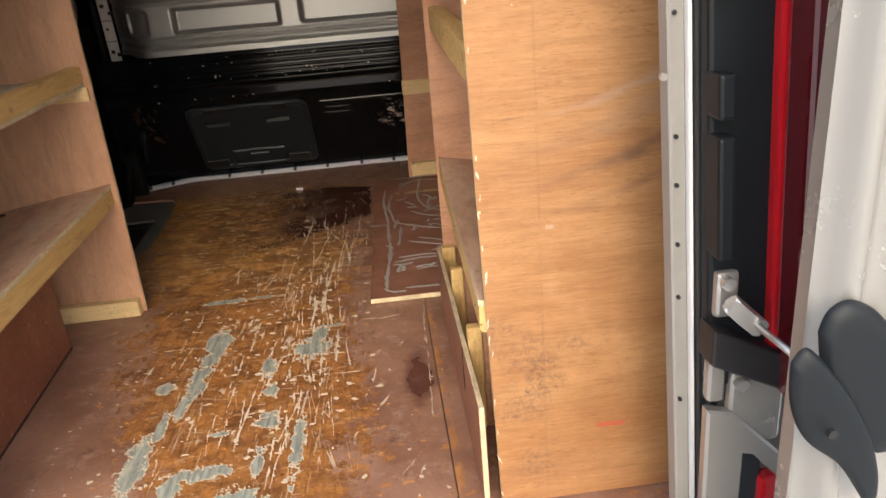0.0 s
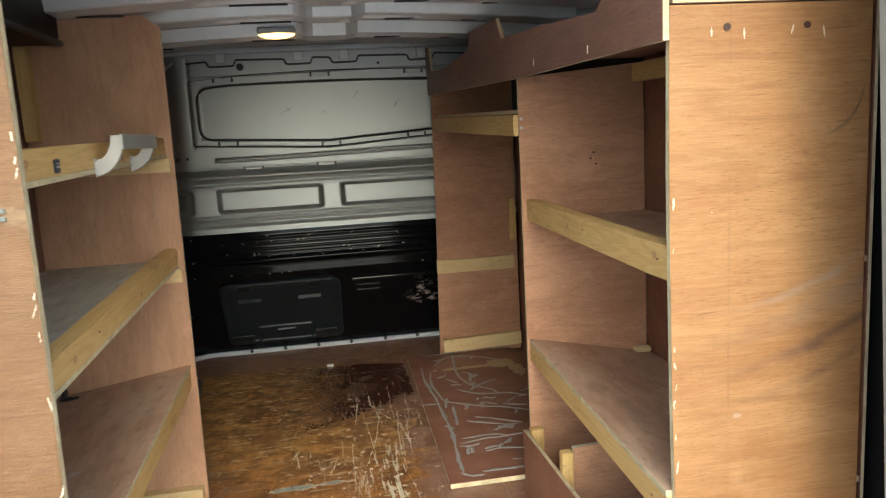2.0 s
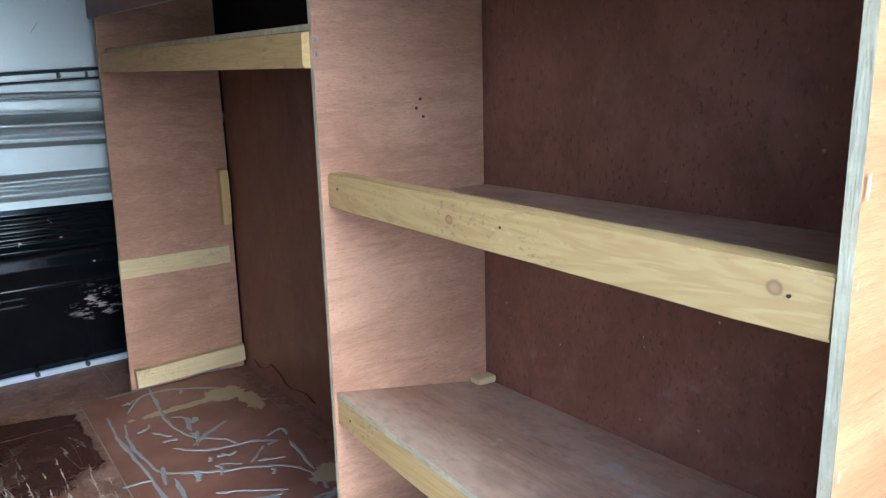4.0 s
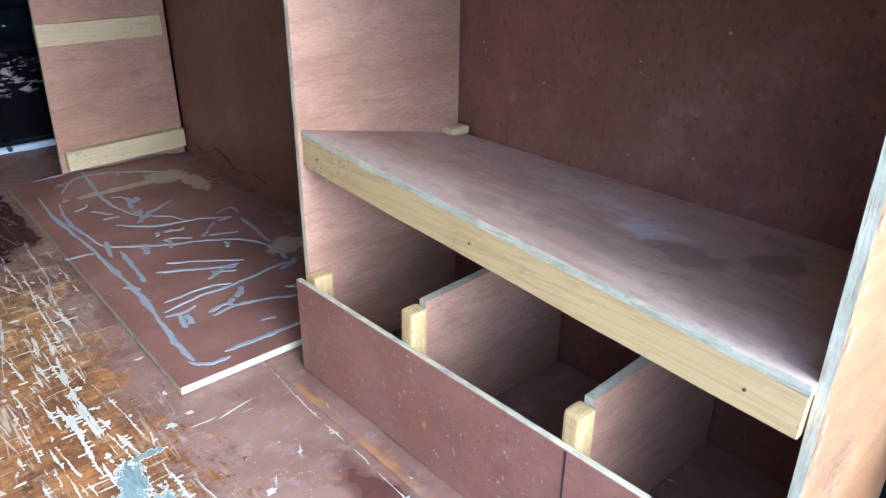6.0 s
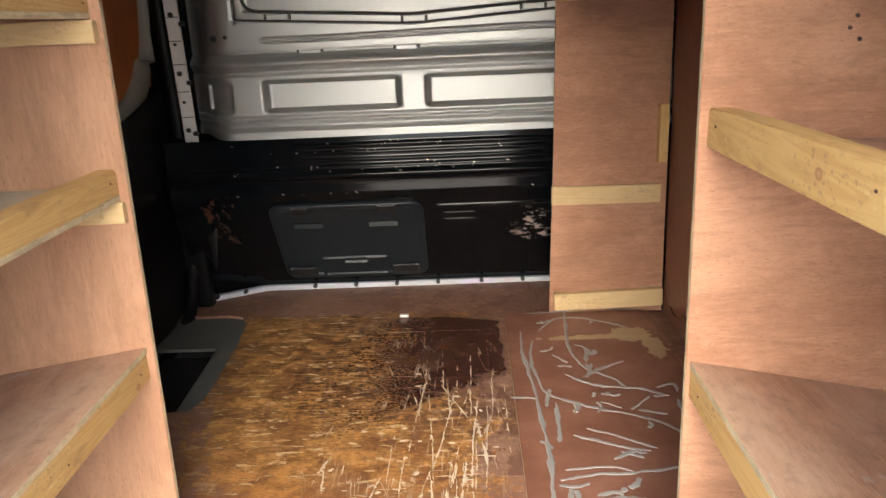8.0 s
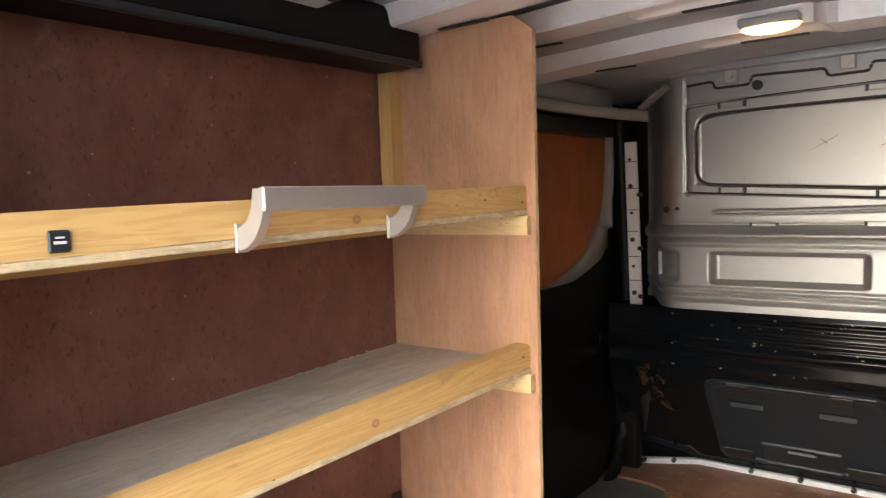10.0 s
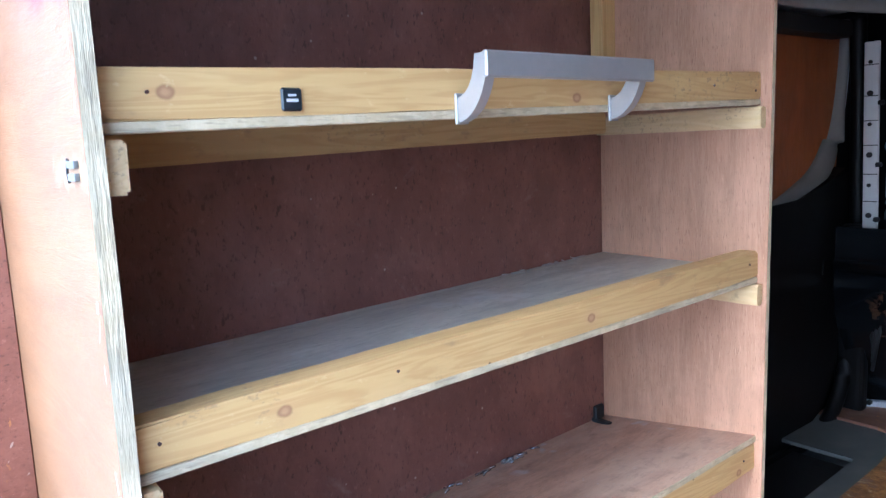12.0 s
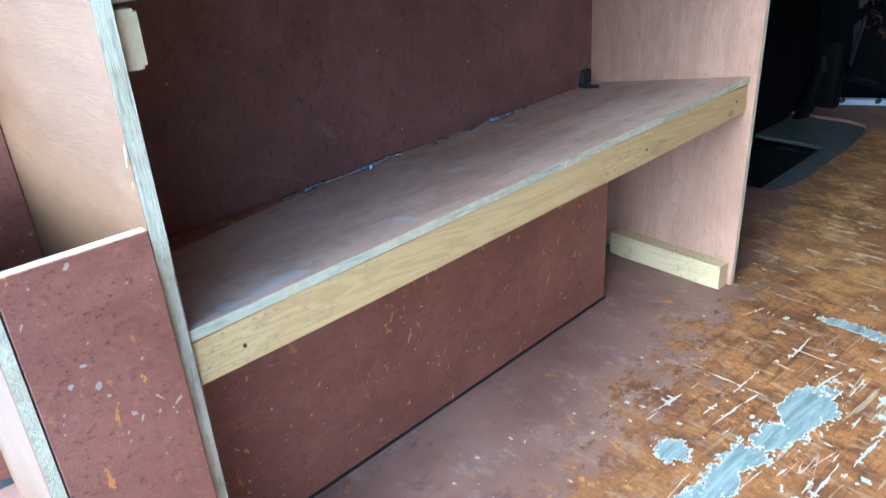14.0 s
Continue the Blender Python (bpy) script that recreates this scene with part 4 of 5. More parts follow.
def upper(x, z):
    y = 2.37
    window = min(inside(x, z, -0.52, 0.70, 0.9, 1.338, 0.05, 0.01), step(z, low_rim(x) - 0.004, low_rim(x) + 0.008))
    y += 0.012 * window
    y += 0.012 * groove(x + 0.552) * step(z, 1.05, 1.07) * step(z, 1.46, 1.43)
    y -= 0.042 * math.exp(-((z - 0.924) / 0.024) ** 2)
    y -= 0.020 * step(z, 0.90, 0.88) * step(z, 0.735, 0.752)
    for a, b in POCKETS:
        y += 0.040 * inside(x, z, a, b, 0.755, 0.872, 0.018, 0.022)
    y -= 0.020 * math.exp(-((z - 0.728) / 0.010) ** 2)
    y -= 0.020 * step(z, 0.712, 0.690)
    for h in (0.995, 1.006):
        y -= 0.009 * math.exp(-((z - h - 0.012 * step(x, -0.3, 0.5)) / 0.0035) ** 2) * step(x, -0.47, -0.44)
    y += 0.006 * groove(z - 0.958, 0.004) + 0.006 * groove(z - (low_rim(x) - 0.028), 0.004) * step(x, -0.57, -0.55)
    y += 0.005 * groove(z - 1.372 - 0.01 * step(x, -0.5, 0.2), 0.004) * step(x, -0.56, -0.54)
    y += 0.28 * step(x, -0.565, -0.80) ** 1.6
    return x, y, z


bulkhead = thing("bulkhead", (0, 2.40, 0), "pressed steel bulkhead, silver above and glossy black below", "bulkhead", "", "structure")
part("upper_panel", pressed(-0.80, 0.93, 0.668, 1.475, 260, 400, upper), M["silver"], bulkhead, "silver pressed upper panel with a blanked window")




def rounded(points, r=0.045):
    """A line through points with its corners rounded off."""
    pts = [Vector(p) for p in points]
    out = [pts[0]]
    for a, b, c in zip(pts, pts[1:], pts[2:]):
        n = min(r, (a - b).length / 2, (c - b).length / 2)
        p, q = b + (a - b).normalized() * n, b + (c - b).normalized() * n
        for i in range(7):
            u = i / 6
            out.append((1 - u) ** 2 * p + 2 * u * (1 - u) * b + u * u * q)
    return out + [pts[-1]]


WINDOW = [(0.72, 1.320), (0.30, 1.333), (0.05, 1.337), (-0.20, 1.336), (-0.40, 1.332), (-0.522, 1.318), (-0.520, low_rim(-0.52)), (0.05, low_rim(0.05)), (0.72, low_rim(0.72))]
part("window_seal", tube([(p.x, 2.372, p.z) for p in rounded([(x, 0, z) for x, z in WINDOW], 0.06)], 0.0062, 8, 0.9), M["seam"], bulkhead, "dark seam round the blanked window")
RING = [(0.72, 1.366), (0.30, 1.378), (0.02, 1.384), (-0.25, 1.378), (-0.552, 1.356), (-0.552, low_rim(-0.55) - 0.027), (0.05, low_rim(0.05) - 0.026), (0.72, low_rim(0.72) - 0.026)]
part("outer_seam", tube([(p.x, 2.3725, p.z) for p in rounded([(x, 0, z) for x, z in RING], 0.012)], 0.0032, 6), M["seam"], bulkhead, "dark pressed seam")
scallops = [(-0.55, 1.432)]
for x in (-0.40, -0.06, 0.147, 0.50):
    scallops += [(x - 0.062, 1.438), (x - 0.056, 1.414), (x + 0.056, 1.416), (x + 0.062, 1.442)]
part("top_seam", tube([(p.x, 2.3725, p.z) for p in rounded([(x, 0, z) for x, z in scallops] + [(0.75, 0, 1.435)], 0.012)], 0.0050, 6), M["seam"], bulkhead, "dark scalloped seam")


def lower(x, z):
    u = min(1, max(0, (0.46 - z) / 0.46))
    y = 2.395 + 0.305 * u
    for h, d, w in ((0.632, 0.010, 0.006), (0.606, 0.008, 0.004), (0.580, 0.008, 0.004)):
        y -= d * math.exp(-((z - h) / w) ** 2) * step(x, -0.42, -0.36)
    y -= 0.024 * math.exp(-((z - 0.528) / 0.016) ** 2) + 0.008 * math.exp(-((z - 0.556) / 0.005) ** 2)
    y -= 0.008 * math.exp(-((z - 0.388) / 0.005) ** 2) * step(x, 0.09, 0.11)
    for h in (0.352, 0.322):
        y -= 0.005 * inside(x, z, 0.12, 0.26, h - 0.007, h + 0.007, 0.006, 0.004)
    y -= 0.30 * max(0.0, -0.66 - x) * step(z, 0.5, 0.3)
    return x, y, z


part("lower_panel", pressed(-0.86, 0.93, -0.02, 0.664, 150, 190, lower), M["black"], bulkhead, "glossy black lower panel with scraped paint")


def slope_y(z):
    return 2.395 + 0.305 * (0.46 - z) / 0.46


def on_slope(bm, out=0.0):
    """Leans flat work, modelled upright at y = 0, onto the black panel."""
    for v in bm.verts:
        v.co.y = slope_y(v.co.z) - out + v.co.y
    return bm


hatch = part("hatch", on_slope(pressed(-0.535, 0.065, 0.045, 0.425, 120, 90, lambda x, z: (x, 0.014 - 0.032 * inside(x, z, -0.53, 0.06, 0.05, 0.42, 0.05, 0.012) + 0.008 * inside(x, z, -0.50, 0.03, 0.075, 0.395, 0.04, 0.008)
             - 0.010 * inside(x, z, -0.37, -0.10, 0.045, 0.165, 0.012, 0.01) + 0.012 * inside(x, z, -0.28, -0.18, 0.135, 0.155, 0.006, 0.004), z))), M["plastic"], bulkhead, "grey plastic load-through hatch")
for x in (-0.40, -0.08):
    part("latch", on_slope(block((x - 0.035, -0.034, 0.372), (x + 0.035, -0.010, 0.405), 0.004)), M["rubber"], hatch)
for x in (-0.385, -0.10):
    part("slot", on_slope(block((x - 0.055, -0.020, 0.308), (x + 0.055, -0.009, 0.328), 0.001, lift=lambda c: (c.x, c.y + (0.010 if c.z > 0.32 else 0.0), c.z))), M["gloss"], hatch, "glossy recessed slot")
    # Black bar modelled as the shade along the slot's upper edge.
    part("slot_shade", on_slope(block((x - 0.060, -0.013, 0.327), (x + 0.050, -0.0095, 0.334), 0.001)), M["black_door"], hatch)
for x in (-0.45, -0.035):
    part("foot_pad", on_slope(block((x - 0.055, -0.026, 0.075), (x + 0.055, -0.010, 0.115), 0.004)), M["rubber"], hatch)
for x in (-0.40, -0.06, 0.147, 0.50):
    lug = join(block((x - 0.022, 2.352, 1.425), (x + 0.022, 2.372, 1.47), 0.004), cylinder((x, 2.349, 1.448), 0.010, 0.008, 1, 12))
    part("bolt_lug", lug, M["zinc"], bulkhead)
for x, z in ((-0.40, 1.356), (0.03, 1.366), (0.46, 1.364), (-0.40, low_rim(-0.40) - 0.015), (0.06, low_rim(0.06) - 0.014), (0.46, low_rim(0.46) - 0.014), (-0.30, 0.955), (0.03, 0.958)):
    plate = part("clip_plate", block((x - 0.036, 2.361, z - 0.009), (x + 0.036, 2.371, z + 0.009), 0.002), M["silver"], bulkhead)
    for side in (-0.041, 0.041):
        part("clip_slot", block((x + side - 0.0045, 2.364, z - 0.010), (x + side + 0.0045, 2.3715, z + 0.010), 0.001), M["seam"], plate)
for x, z, r in ((-0.319, 1.41, 0.016), (-0.63, 1.012, 0.011), (-0.585, 1.015, 0.006), (0.30, 1.405, 0.006)):
    part("hole", cylinder((x, 2.366 + 0.28 * step(x, -0.565, -0.80) ** 1.6, z), r, 0.012, 1, 18), M["rubber"], bulkhead)

for a, b in (((-0.165, 1.192), (-0.085, 1.236)), ((-0.140, 1.228), (-0.112, 1.204)), ((0.17, 1.245), (0.20, 1.285)), ((0.02, 1.19), (0.05, 1.205)), ((0.36, 1.20), (0.385, 1.235))):
    ends = [Vector((a[0] + (b[0] - a[0]) * i / 6, 2.3815, a[1] + (b[1] - a[1]) * i / 6 + 0.004 * noise.noise(Vector((i * 3.1, a[0] * 9, 0))))) for i in range(7)]
    part("scratch", tube(ends, lambda u: 0.0004 + 0.0016 * math.sin(math.pi * u), 5, 0.4), M["seam"], bulkhead)

strip = thing("sill_strip", (0.1, 2.68, 0), "pale grey metal strip along the front floor edge", "strip", "", "structure")
part("long_strip", block((-0.625, 2.670, -0.002), (0.90, 2.698, 0.020), 0.003), M["strip"], strip)
part("short_strip", block((-0.130, -0.013, -0.002), (0.130, 0.013, 0.020), 0.003, lift=lambda c: Matrix.Translation((-0.738, 2.620, 0)) @ Matrix.Rotation(radians(29), 4, "Z") @ c), M["strip"], strip)
for x in (-0.42, -0.25, -0.08, 0.09, 0.27, 0.44, 0.60, -0.70, -0.80):
    y = 2.667 if x > -0.63 else 2.604 + 0.55 * (x + 0.738)
    part("bolt", cylinder((x, y, 0.016), 0.009, 0.016, 1, 10), M["rubber"], strip)

part("label", block((0.190, 2.6685, 0.003), (0.318, 2.6700, 0.0195), 0.0003), M["lilac"], strip, "pale lilac paper label")


def crumbs():
    """Pale chips and dust caught on the ledges of the black panel."""
    rnd, out = random.Random(44), []
    for _ in range(46):
        x, z = rnd.uniform(-0.62, 0.46), rnd.choice((0.545, 0.612, 0.636, 0.56, 0.46)) + rnd.gauss(0, 0.004)
        px, py, pz = lower(x, z)
        r = rnd.uniform(0.0010, 0.0030)
        out.append(ragged(block((px - r * rnd.uniform(1, 2.5), py - 0.004, pz - r * 0.6), (px + r, py + 0.002, pz + r * 0.6), 0), 0.002))
    return join(*out)


tagged(part("crumbs", crumbs(), M["torn"]), "pale wood crumbs and dust on the ledges of the black panel", "dust", "", "stuff")

# ---- right-hand racking ----
right = thing("shelving_rack", (0.72, 1.1, 0), "plywood van racking with dusty shelves and a shaped header", "shelving", "racks in the van")
part("end_panel", ragged(sheet([(0.553, 0.0), (0.895, 0.0), (0.895, 1.243), (0.540, 1.243), (0.537, 0.977), (0.541, 0.60)], 1, 0.0, 0.012)), [M["ply_end_right"], M["edge"]], right, "light plywood end panel with scuffs")
part("middle_panel", ragged(sheet([(0.540, 0.0), (0.905, 0.0), (0.905, 1.235), (0.540, 1.205)], 1, 0.876, 0.888)), [M["ply_side"], M["edge"]], right)
part("far_panel", ragged(sheet([(0.500, 0.004), (0.905, 0.004), (0.905, 1.40), (0.527, 1.30), (0.516, 0.6)], 1, 2.285, 2.297)), [M["ply_side"], M["edge"]], right)
part("back_panel", block((0.912, 0.012, 0.0), (0.920, 0.886, 1.30), 0.001, 0), [M["ply_back"], M["edge"]], right, "dark brown film-faced back panel")
part("back_panel", block((0.912, 0.888, 0.0), (0.920, 2.285, 1.105), 0.001, 0), [M["ply_back"], M["edge"]], right, "dark brown film-faced back panel")
part("top_shelf", block((0.545, 0.0, 1.245), (0.90, 0.875, 1.257), 0.001, 2), [M["ply_header"], M["edge_x"]], right)
HEADER = [(-0.013, 1.189), (0.81, 1.200), (1.6, 1.222), (2.36, 1.246), (2.36, 1.455), (2.27, 1.455), (2.23, 1.345), (1.90, 1.325), (1.47, 1.340), (1.40, 1.352), (1.385, 1.398), (1.02, 1.384), (0.965, 1.318),
          (0.60, 1.302), (0.26, 1.275), (0.16, 1.33), (0.05, 1.36), (-0.013, 1.36)]
part("header", ragged(sheet(HEADER, 0, 0.522, 0.534)), [M["ply_header"], M["edge_y"]], right, "red-brown plywood header cut to the roof")
part("shelf", block((0.575, 0.012, 0.806), (0.911, 0.875, 0.818), 0.001, 2), [M["ply_shelf"], M["edge_y"]], right)
part("batten", timber((0.892, 0.014, 0.782), (0.892, 0.874, 0.782), (0.024, 0.046)), M["pine_y"], right)
part("lip", timber((0.558, 0.014, 0.832), (0.570, 0.874, 0.843), (0.036, 0.058)), M["pine_y"], right, "sawn pine shelf lip")


def twist(c):
    front, back = 0.036 * c.y / 0.87, -0.024 - 0.013 * c.y / 0.87
    f = (c.x - 0.533) / 0.377
    return c.x + 0.013 * (1 - f) * c.y / 0.87, c.y, c.z + front * (1 - f) + back * f


part("shelf", block((0.533, 0.012, 0.422), (0.910, 0.875, 0.434), 0.001, 2, lift=twist, cuts=9), [M["ply_shelf"], M["edge_y"]], right)
part("lip", timber((0.553, 0.014, 0.397), (0.566, 0.874, 0.433), (0.038, 0.053)), M["pine_y"], right, "sawn pine shelf lip")
part("kick_board", ragged(sheet([(0.014, 0.0), (0.888, 0.0), (0.888, 0.192), (0.014, 0.214)], 0, 0.520, 0.532)), [M["ply_tray"], M["edge_y"]], right, "dark chipped plywood tray front")
part("split", block((0.5185, 0.2565, 0.10), (0.5205, 0.2590, 0.2075), 0.0005), M["rubber"], right, "dark split in the board")
part("drip_mark", tube([(0.9112, 1.72 + 0.052 * i + 0.016 * math.sin(i * 2.4), 0.035 + 0.026 * (1 + math.sin(i * 1.35)) * (0.35 + 0.08 * i)) for i in range(10)], 0.0035, 6, 0.3), M["dark_drip"], right, "dark wavy drip along the foot of the back")
for y in (0.262, 0.584):
    part("divider", sheet([(0.566, 0.0), (0.905, 0.0), (0.905, 0.278), (0.566, 0.262)], 1, y - 0.006, y + 0.010), [M["ply_side"], M["edge"]], right)
    part("divider_post", block((0.533, y - 0.012, 0.0), (0.565, y + 0.016, 0.254), 0.006, segments=2), M["pine_z"], right)
part("corner_block", block((0.533, 0.845, 0.0), (0.572, 0.874, 0.205), 0.004, segments=2), M["pine_z"], right)
part("batten", timber((0.887, 0.014, 1.195), (0.887, 0.874, 1.205), (0.034, 0.05)), M["pine_y"], right)
part("upper_rail", timber((0.545, 0.888, 1.077), (0.545, 2.284, 1.108), (0.036, 0.058)), M["pine_y"], right)
part("upper_shelf", block((0.545, 0.889, 1.108), (0.90, 2.284, 1.120), 0.001, 2, lift=lambda c: (c.x, c.y, c.z + 0.022 * (c.y - 0.889))), [M["ply_back"], M["edge"]], right)
part("foot_cleat", timber((0.516, 2.270, 0.058), (0.900, 2.270, 0.066), (0.034, 0.062)), M["pine_x"], right)
part("cross_cleat", timber((0.508, 2.276, 0.443), (0.880, 2.276, 0.441), (0.020, 0.062)), M["pine_x"], right)
part("corner_cleat", timber((0.880, 2.270, 0.550), (0.880, 2.2701, 0.742), (0.03, 0.034)), M["pine_z"], right)
for x in (0.625, 0.765):
    part("bolt_hole", ragged(cylinder((x + 0.012, -0.0005, 1.207), 0.0062, 0.002, 1, 14), 0.004), M["dark_drip"], right, "dark torn bolt hole")



def upright(bm, y):
    """Stands flat work, modelled lying down, against a panel face."""
    for v in bm.verts:
        v.co = Vector((v.co.x, y - v.co.z, v.co.y))
    return bm


def frayed(line, y, count, seed, side):
    """Splintered veneer along the upright edge of a panel; line(z) gives the edge."""
    rnd, out = random.Random(seed), []
    for i in range(count):
        z = rnd.uniform(0.02, 1.22)
        out.append(upright(flake(line(z) + side * abs(rnd.gauss(0.001, 0.0018)), z, rnd.uniform(0.0008, 0.0024), rnd.uniform(0.003, 0.012), 0.0014 + 0.00004 * i, rnd), y))
    return join(*out)


tagged(part("frayed_edge", frayed(lambda z: 0.542 + 0.011 * max(0, 0.6 - z) / 0.6, -0.001, 16, 12, 1), M["torn"], right), "pale splintered veneer along the edge", "", "", "stuff")
rnd = random.Random(17)
for x in (0.625, 0.765):
    for dx, dz, sx, sz in ((-0.016, 0.0, 0.0018, 0.007), (0.040, -0.004, 0.0018, 0.009)):
        part("torn_rim", upright(flake(x + dx, 1.200 + dz, sx, sz, 0.0016, rnd), -0.001), M["torn"], right)
for y, z in ((0.30, 1.212), (0.66, 1.224)):
    part("staple", block((0.5198, y, z - 0.008), (0.5222, y + 0.002, z + 0.008), 0.0004), M["torn"], right)
for x, z in ((0.753, 0.991), (0.744, 0.975), (0.759, 0.959)):
    part("screw_hole", cylinder((x, 0.8757, z), 0.0032, 0.002, 1, 8), M["dark_drip"], right)
for z in (1.094, 1.070):
    part("screw", cylinder((0.546, 0.8735, z), 0.004, 0.004, 1, 8), M["zinc"], right)

# ---- left-hand racking ----
left = thing("shelving_rack", (-0.62, 0.55, 0), "tall plywood van racking with lipped shelves and red-stained end", "shelving", "racks in the van")
part("end_panel", ragged(sheet([(-0.93, 0.0), (-0.436, 0.0), (-0.430, 0.45), (-0.420, 0.50), (-0.416, 0.80), (-0.414, 1.44), (-0.93, 1.44)], 1, -0.010, 0.006)), [M["ply_end_left"], M["edge"]], left, "plywood end panel with a red paint stain, its colour shaded down")
part("far_panel", ragged(sheet([(-0.80, 0.0), (-0.422, 0.0), (-0.413, 1.40), (-0.46, 1.435), (-0.80, 1.435)], 1, 1.100, 1.112)), [M["ply_side_up"], M["edge"]], left)
part("back_panel", block((-0.800, 0.006, 0.0), (-0.792, 1.100, 1.42), 0.001, 0), [M["ply_back_left"], M["edge"]], left, "dark brown film-faced back panel")


def shelf_left(near, far, top_near, top_far, drop, face="ply_shelf"):
    """A shelf between the end panels: its lip tops at near and far, its board at top_near and top_far, falling by drop to the back."""
    def lay(c):
        return c.x, c.y, c.z + top_near + (top_far - top_near) * c.y / 1.1 - drop * (-0.433 - c.x) / 0.359
    part("shelf", block((-0.792, 0.006, -0.012), (-0.433 if drop else -0.472, 1.100, 0.0), 0.001, 2, lift=lay, cuts=5), [M[face], M["edge_y"]], left)


def lip_left(near, far, tall):
    part("lip", timber((-0.453, 0.008, near - tall / 2), (-0.453, 1.098, far - tall / 2), (0.037, tall)), M["pine_y"], left, "sawn pine shelf lip")


shelf_left(0.0, 0.0, 0.394, 0.431, 0.058)
lip_left(0.381, 0.418, 0.054)
for near, far in ((0.760, 0.785), (1.080, 1.103)):
    shelf_left(near, far, near - 0.043, far - 0.037, 0.0, "ply_shelf_grey" if near < 1 else "ply_shelf")
    lip_left(near - 0.004, far - 0.004, 0.047)
    part("under_strip", block((-0.458, 0.008, near - 0.0615), (-0.434, 1.098, near - 0.0515), 0.001, 2, lift=lambda c, n=near, f=far: (c.x, c.y, c.z + (f - n) * c.y / 1.1)), [M["edge_y"], M["edge_y"]], left, "pale plywood strip under the lip")
    part("near_cleat", timber((-0.790, 0.0165, near - 0.090), (-0.428, 0.0165, near - 0.090), (0.020, 0.048)), M["pine_x"], left)
    part("far_cleat", timber((-0.790, 1.090, far - 0.083), (-0.425, 1.090, far - 0.083), (0.018, 0.038)), M["pine_x"], left)
l3 = (1.029, 1.051)
part("back_cleat", timber((-0.777, 0.05, l3[0] - 0.024), (-0.777, 1.08, l3[1] - 0.024), (0.028, 0.045)), M["pine_y"], left)
part("foot_cleat", timber((-0.700, 1.083, 0.026), (-0.432, 1.083, 0.026), (0.034, 0.052)), M["pine_x"], left)
part("upright_batten", timber((-0.768, 1.083, 1.105), (-0.768, 1.0831, 1.39), (0.032, 0.045)), M["pine_z"], left)
part("arch_box", sheet([(-0.536, 0.008), (-0.584, 0.888), (-0.790, 0.888), (-0.790, 0.008)], 2, 0.003, 0.350), [M["ply_kick"], M["ply_kick"]], left, "dark plywood wheel arch box")
# Black sliver stands in for the shade in the gap under the box.
part("arch_seal", sheet([(-0.5335, 0.008), (-0.581, 0.890), (-0.790, 0.890), (-0.790, 0.008)], 2, 0.0003, 0.003, 0), [M["rubber"], M["rubber"]], left)
part("box_side", block((-0.434, -0.136, 0.0), (-0.420, -0.010, 0.512), 0.001, 0), [M["ply_kick"], M["edge"]], left, "chipped dark plywood box side")
part("side_lining", block((-0.9290, -0.19, 0.0), (-0.918, -0.011, 1.44), 0.001, 0), [M["ply_kick"], M["edge"]], left, "dark red-brown side lining")
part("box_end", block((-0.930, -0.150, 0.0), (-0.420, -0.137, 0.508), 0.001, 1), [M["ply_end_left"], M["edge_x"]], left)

tagged(part("frayed_edge", frayed(lambda z: -0.432 + 0.014 * step(z, 0.4, 0.6), -0.011, 16, 31, -1), M["torn"], left), "pale splintered veneer along the edge", "", "", "stuff")

rnd = random.Random(29)
for cx, cz, sx, sz in ((-0.438, 0.492, 0.016, 0.012), (-0.430, 0.470, 0.008, 0.014), (-0.470, 0.500, 0.022, 0.004)):
    part("torn_corner", upright(flake(cx, cz, 0.6 * sx, 0.6 * sz, 0.0008, rnd), -0.1500), M["torn"], left)
for y, z in ((0.03, 0.735), (0.30, 0.742), (1.07, 0.760), (0.05, 1.055), (0.95, 1.073), (1.08, 1.066), (0.06, 0.352), (0.78, 0.375), (1.06, 0.392)):
    part("nail", cylinder((-0.4338, y, z), 0.0019, 0.002, 0, 8), M["dark_drip"], left)
for x, y, z in ((0.5402, 0.05, 0.836), (0.5453, 0.42, 0.842), (0.5511, 0.84, 0.848), (0.5344, 0.07, 0.398), (0.5403, 0.46, 0.412), (0.5459, 0.83, 0.430)):
    part("nail", cylinder((x, y, z), 0.0019, 0.002, 0, 8), M["dark_drip"], right)

# ---- things on the racks ----
duct = thing("roof_duct", (-0.74, 0.5, 1.40), "black plastic duct under the roof above the rack", "duct")
part("duct_body", block((-0.80, 0.02, 1.355), (-0.665, 1.075, 1.47), 0.025, segments=4), M["black_door"], duct)
part("duct_lip", block((-0.672, 0.02, 1.352), (-0.655, 1.06, 1.366), 0.004, segments=2), M["plastic"], duct)

lamp = thing("roof_lamp", (-0.12, 1.69, 1.44), "small oval roof lamp, lit warm yellow", "lamp")
part("lamp_base", block((-0.188, 1.657, 1.453), (-0.052, 1.724, 1.475), 0.009, segments=3), M["roof"], lamp)
dome = bmesh.new()
bmesh.ops.create_uvsphere(dome, u_segments=24, v_segments=12, radius=1.0)
for v in dome.verts:
    v.co = Vector((-0.12 + 0.064 * v.co.x, 1.690 + 0.030 * v.co.y, 1.452 + 0.016 * v.co.z))
part("lens", dome, M["lit"], lamp, "glowing diffuser")

board = thing("floor_board", (0.57, 1.64, 0), "brown film plywood sheet smeared with dried adhesive, lying on the floor", "board")
part("sheet_body", ragged(sheet([(0.305, 0.955), (0.83, 0.955), (0.835, 2.262), (0.335, 2.262)], 2, 0.001, 0.018)), [M["board"], M["edge_x"]], board)


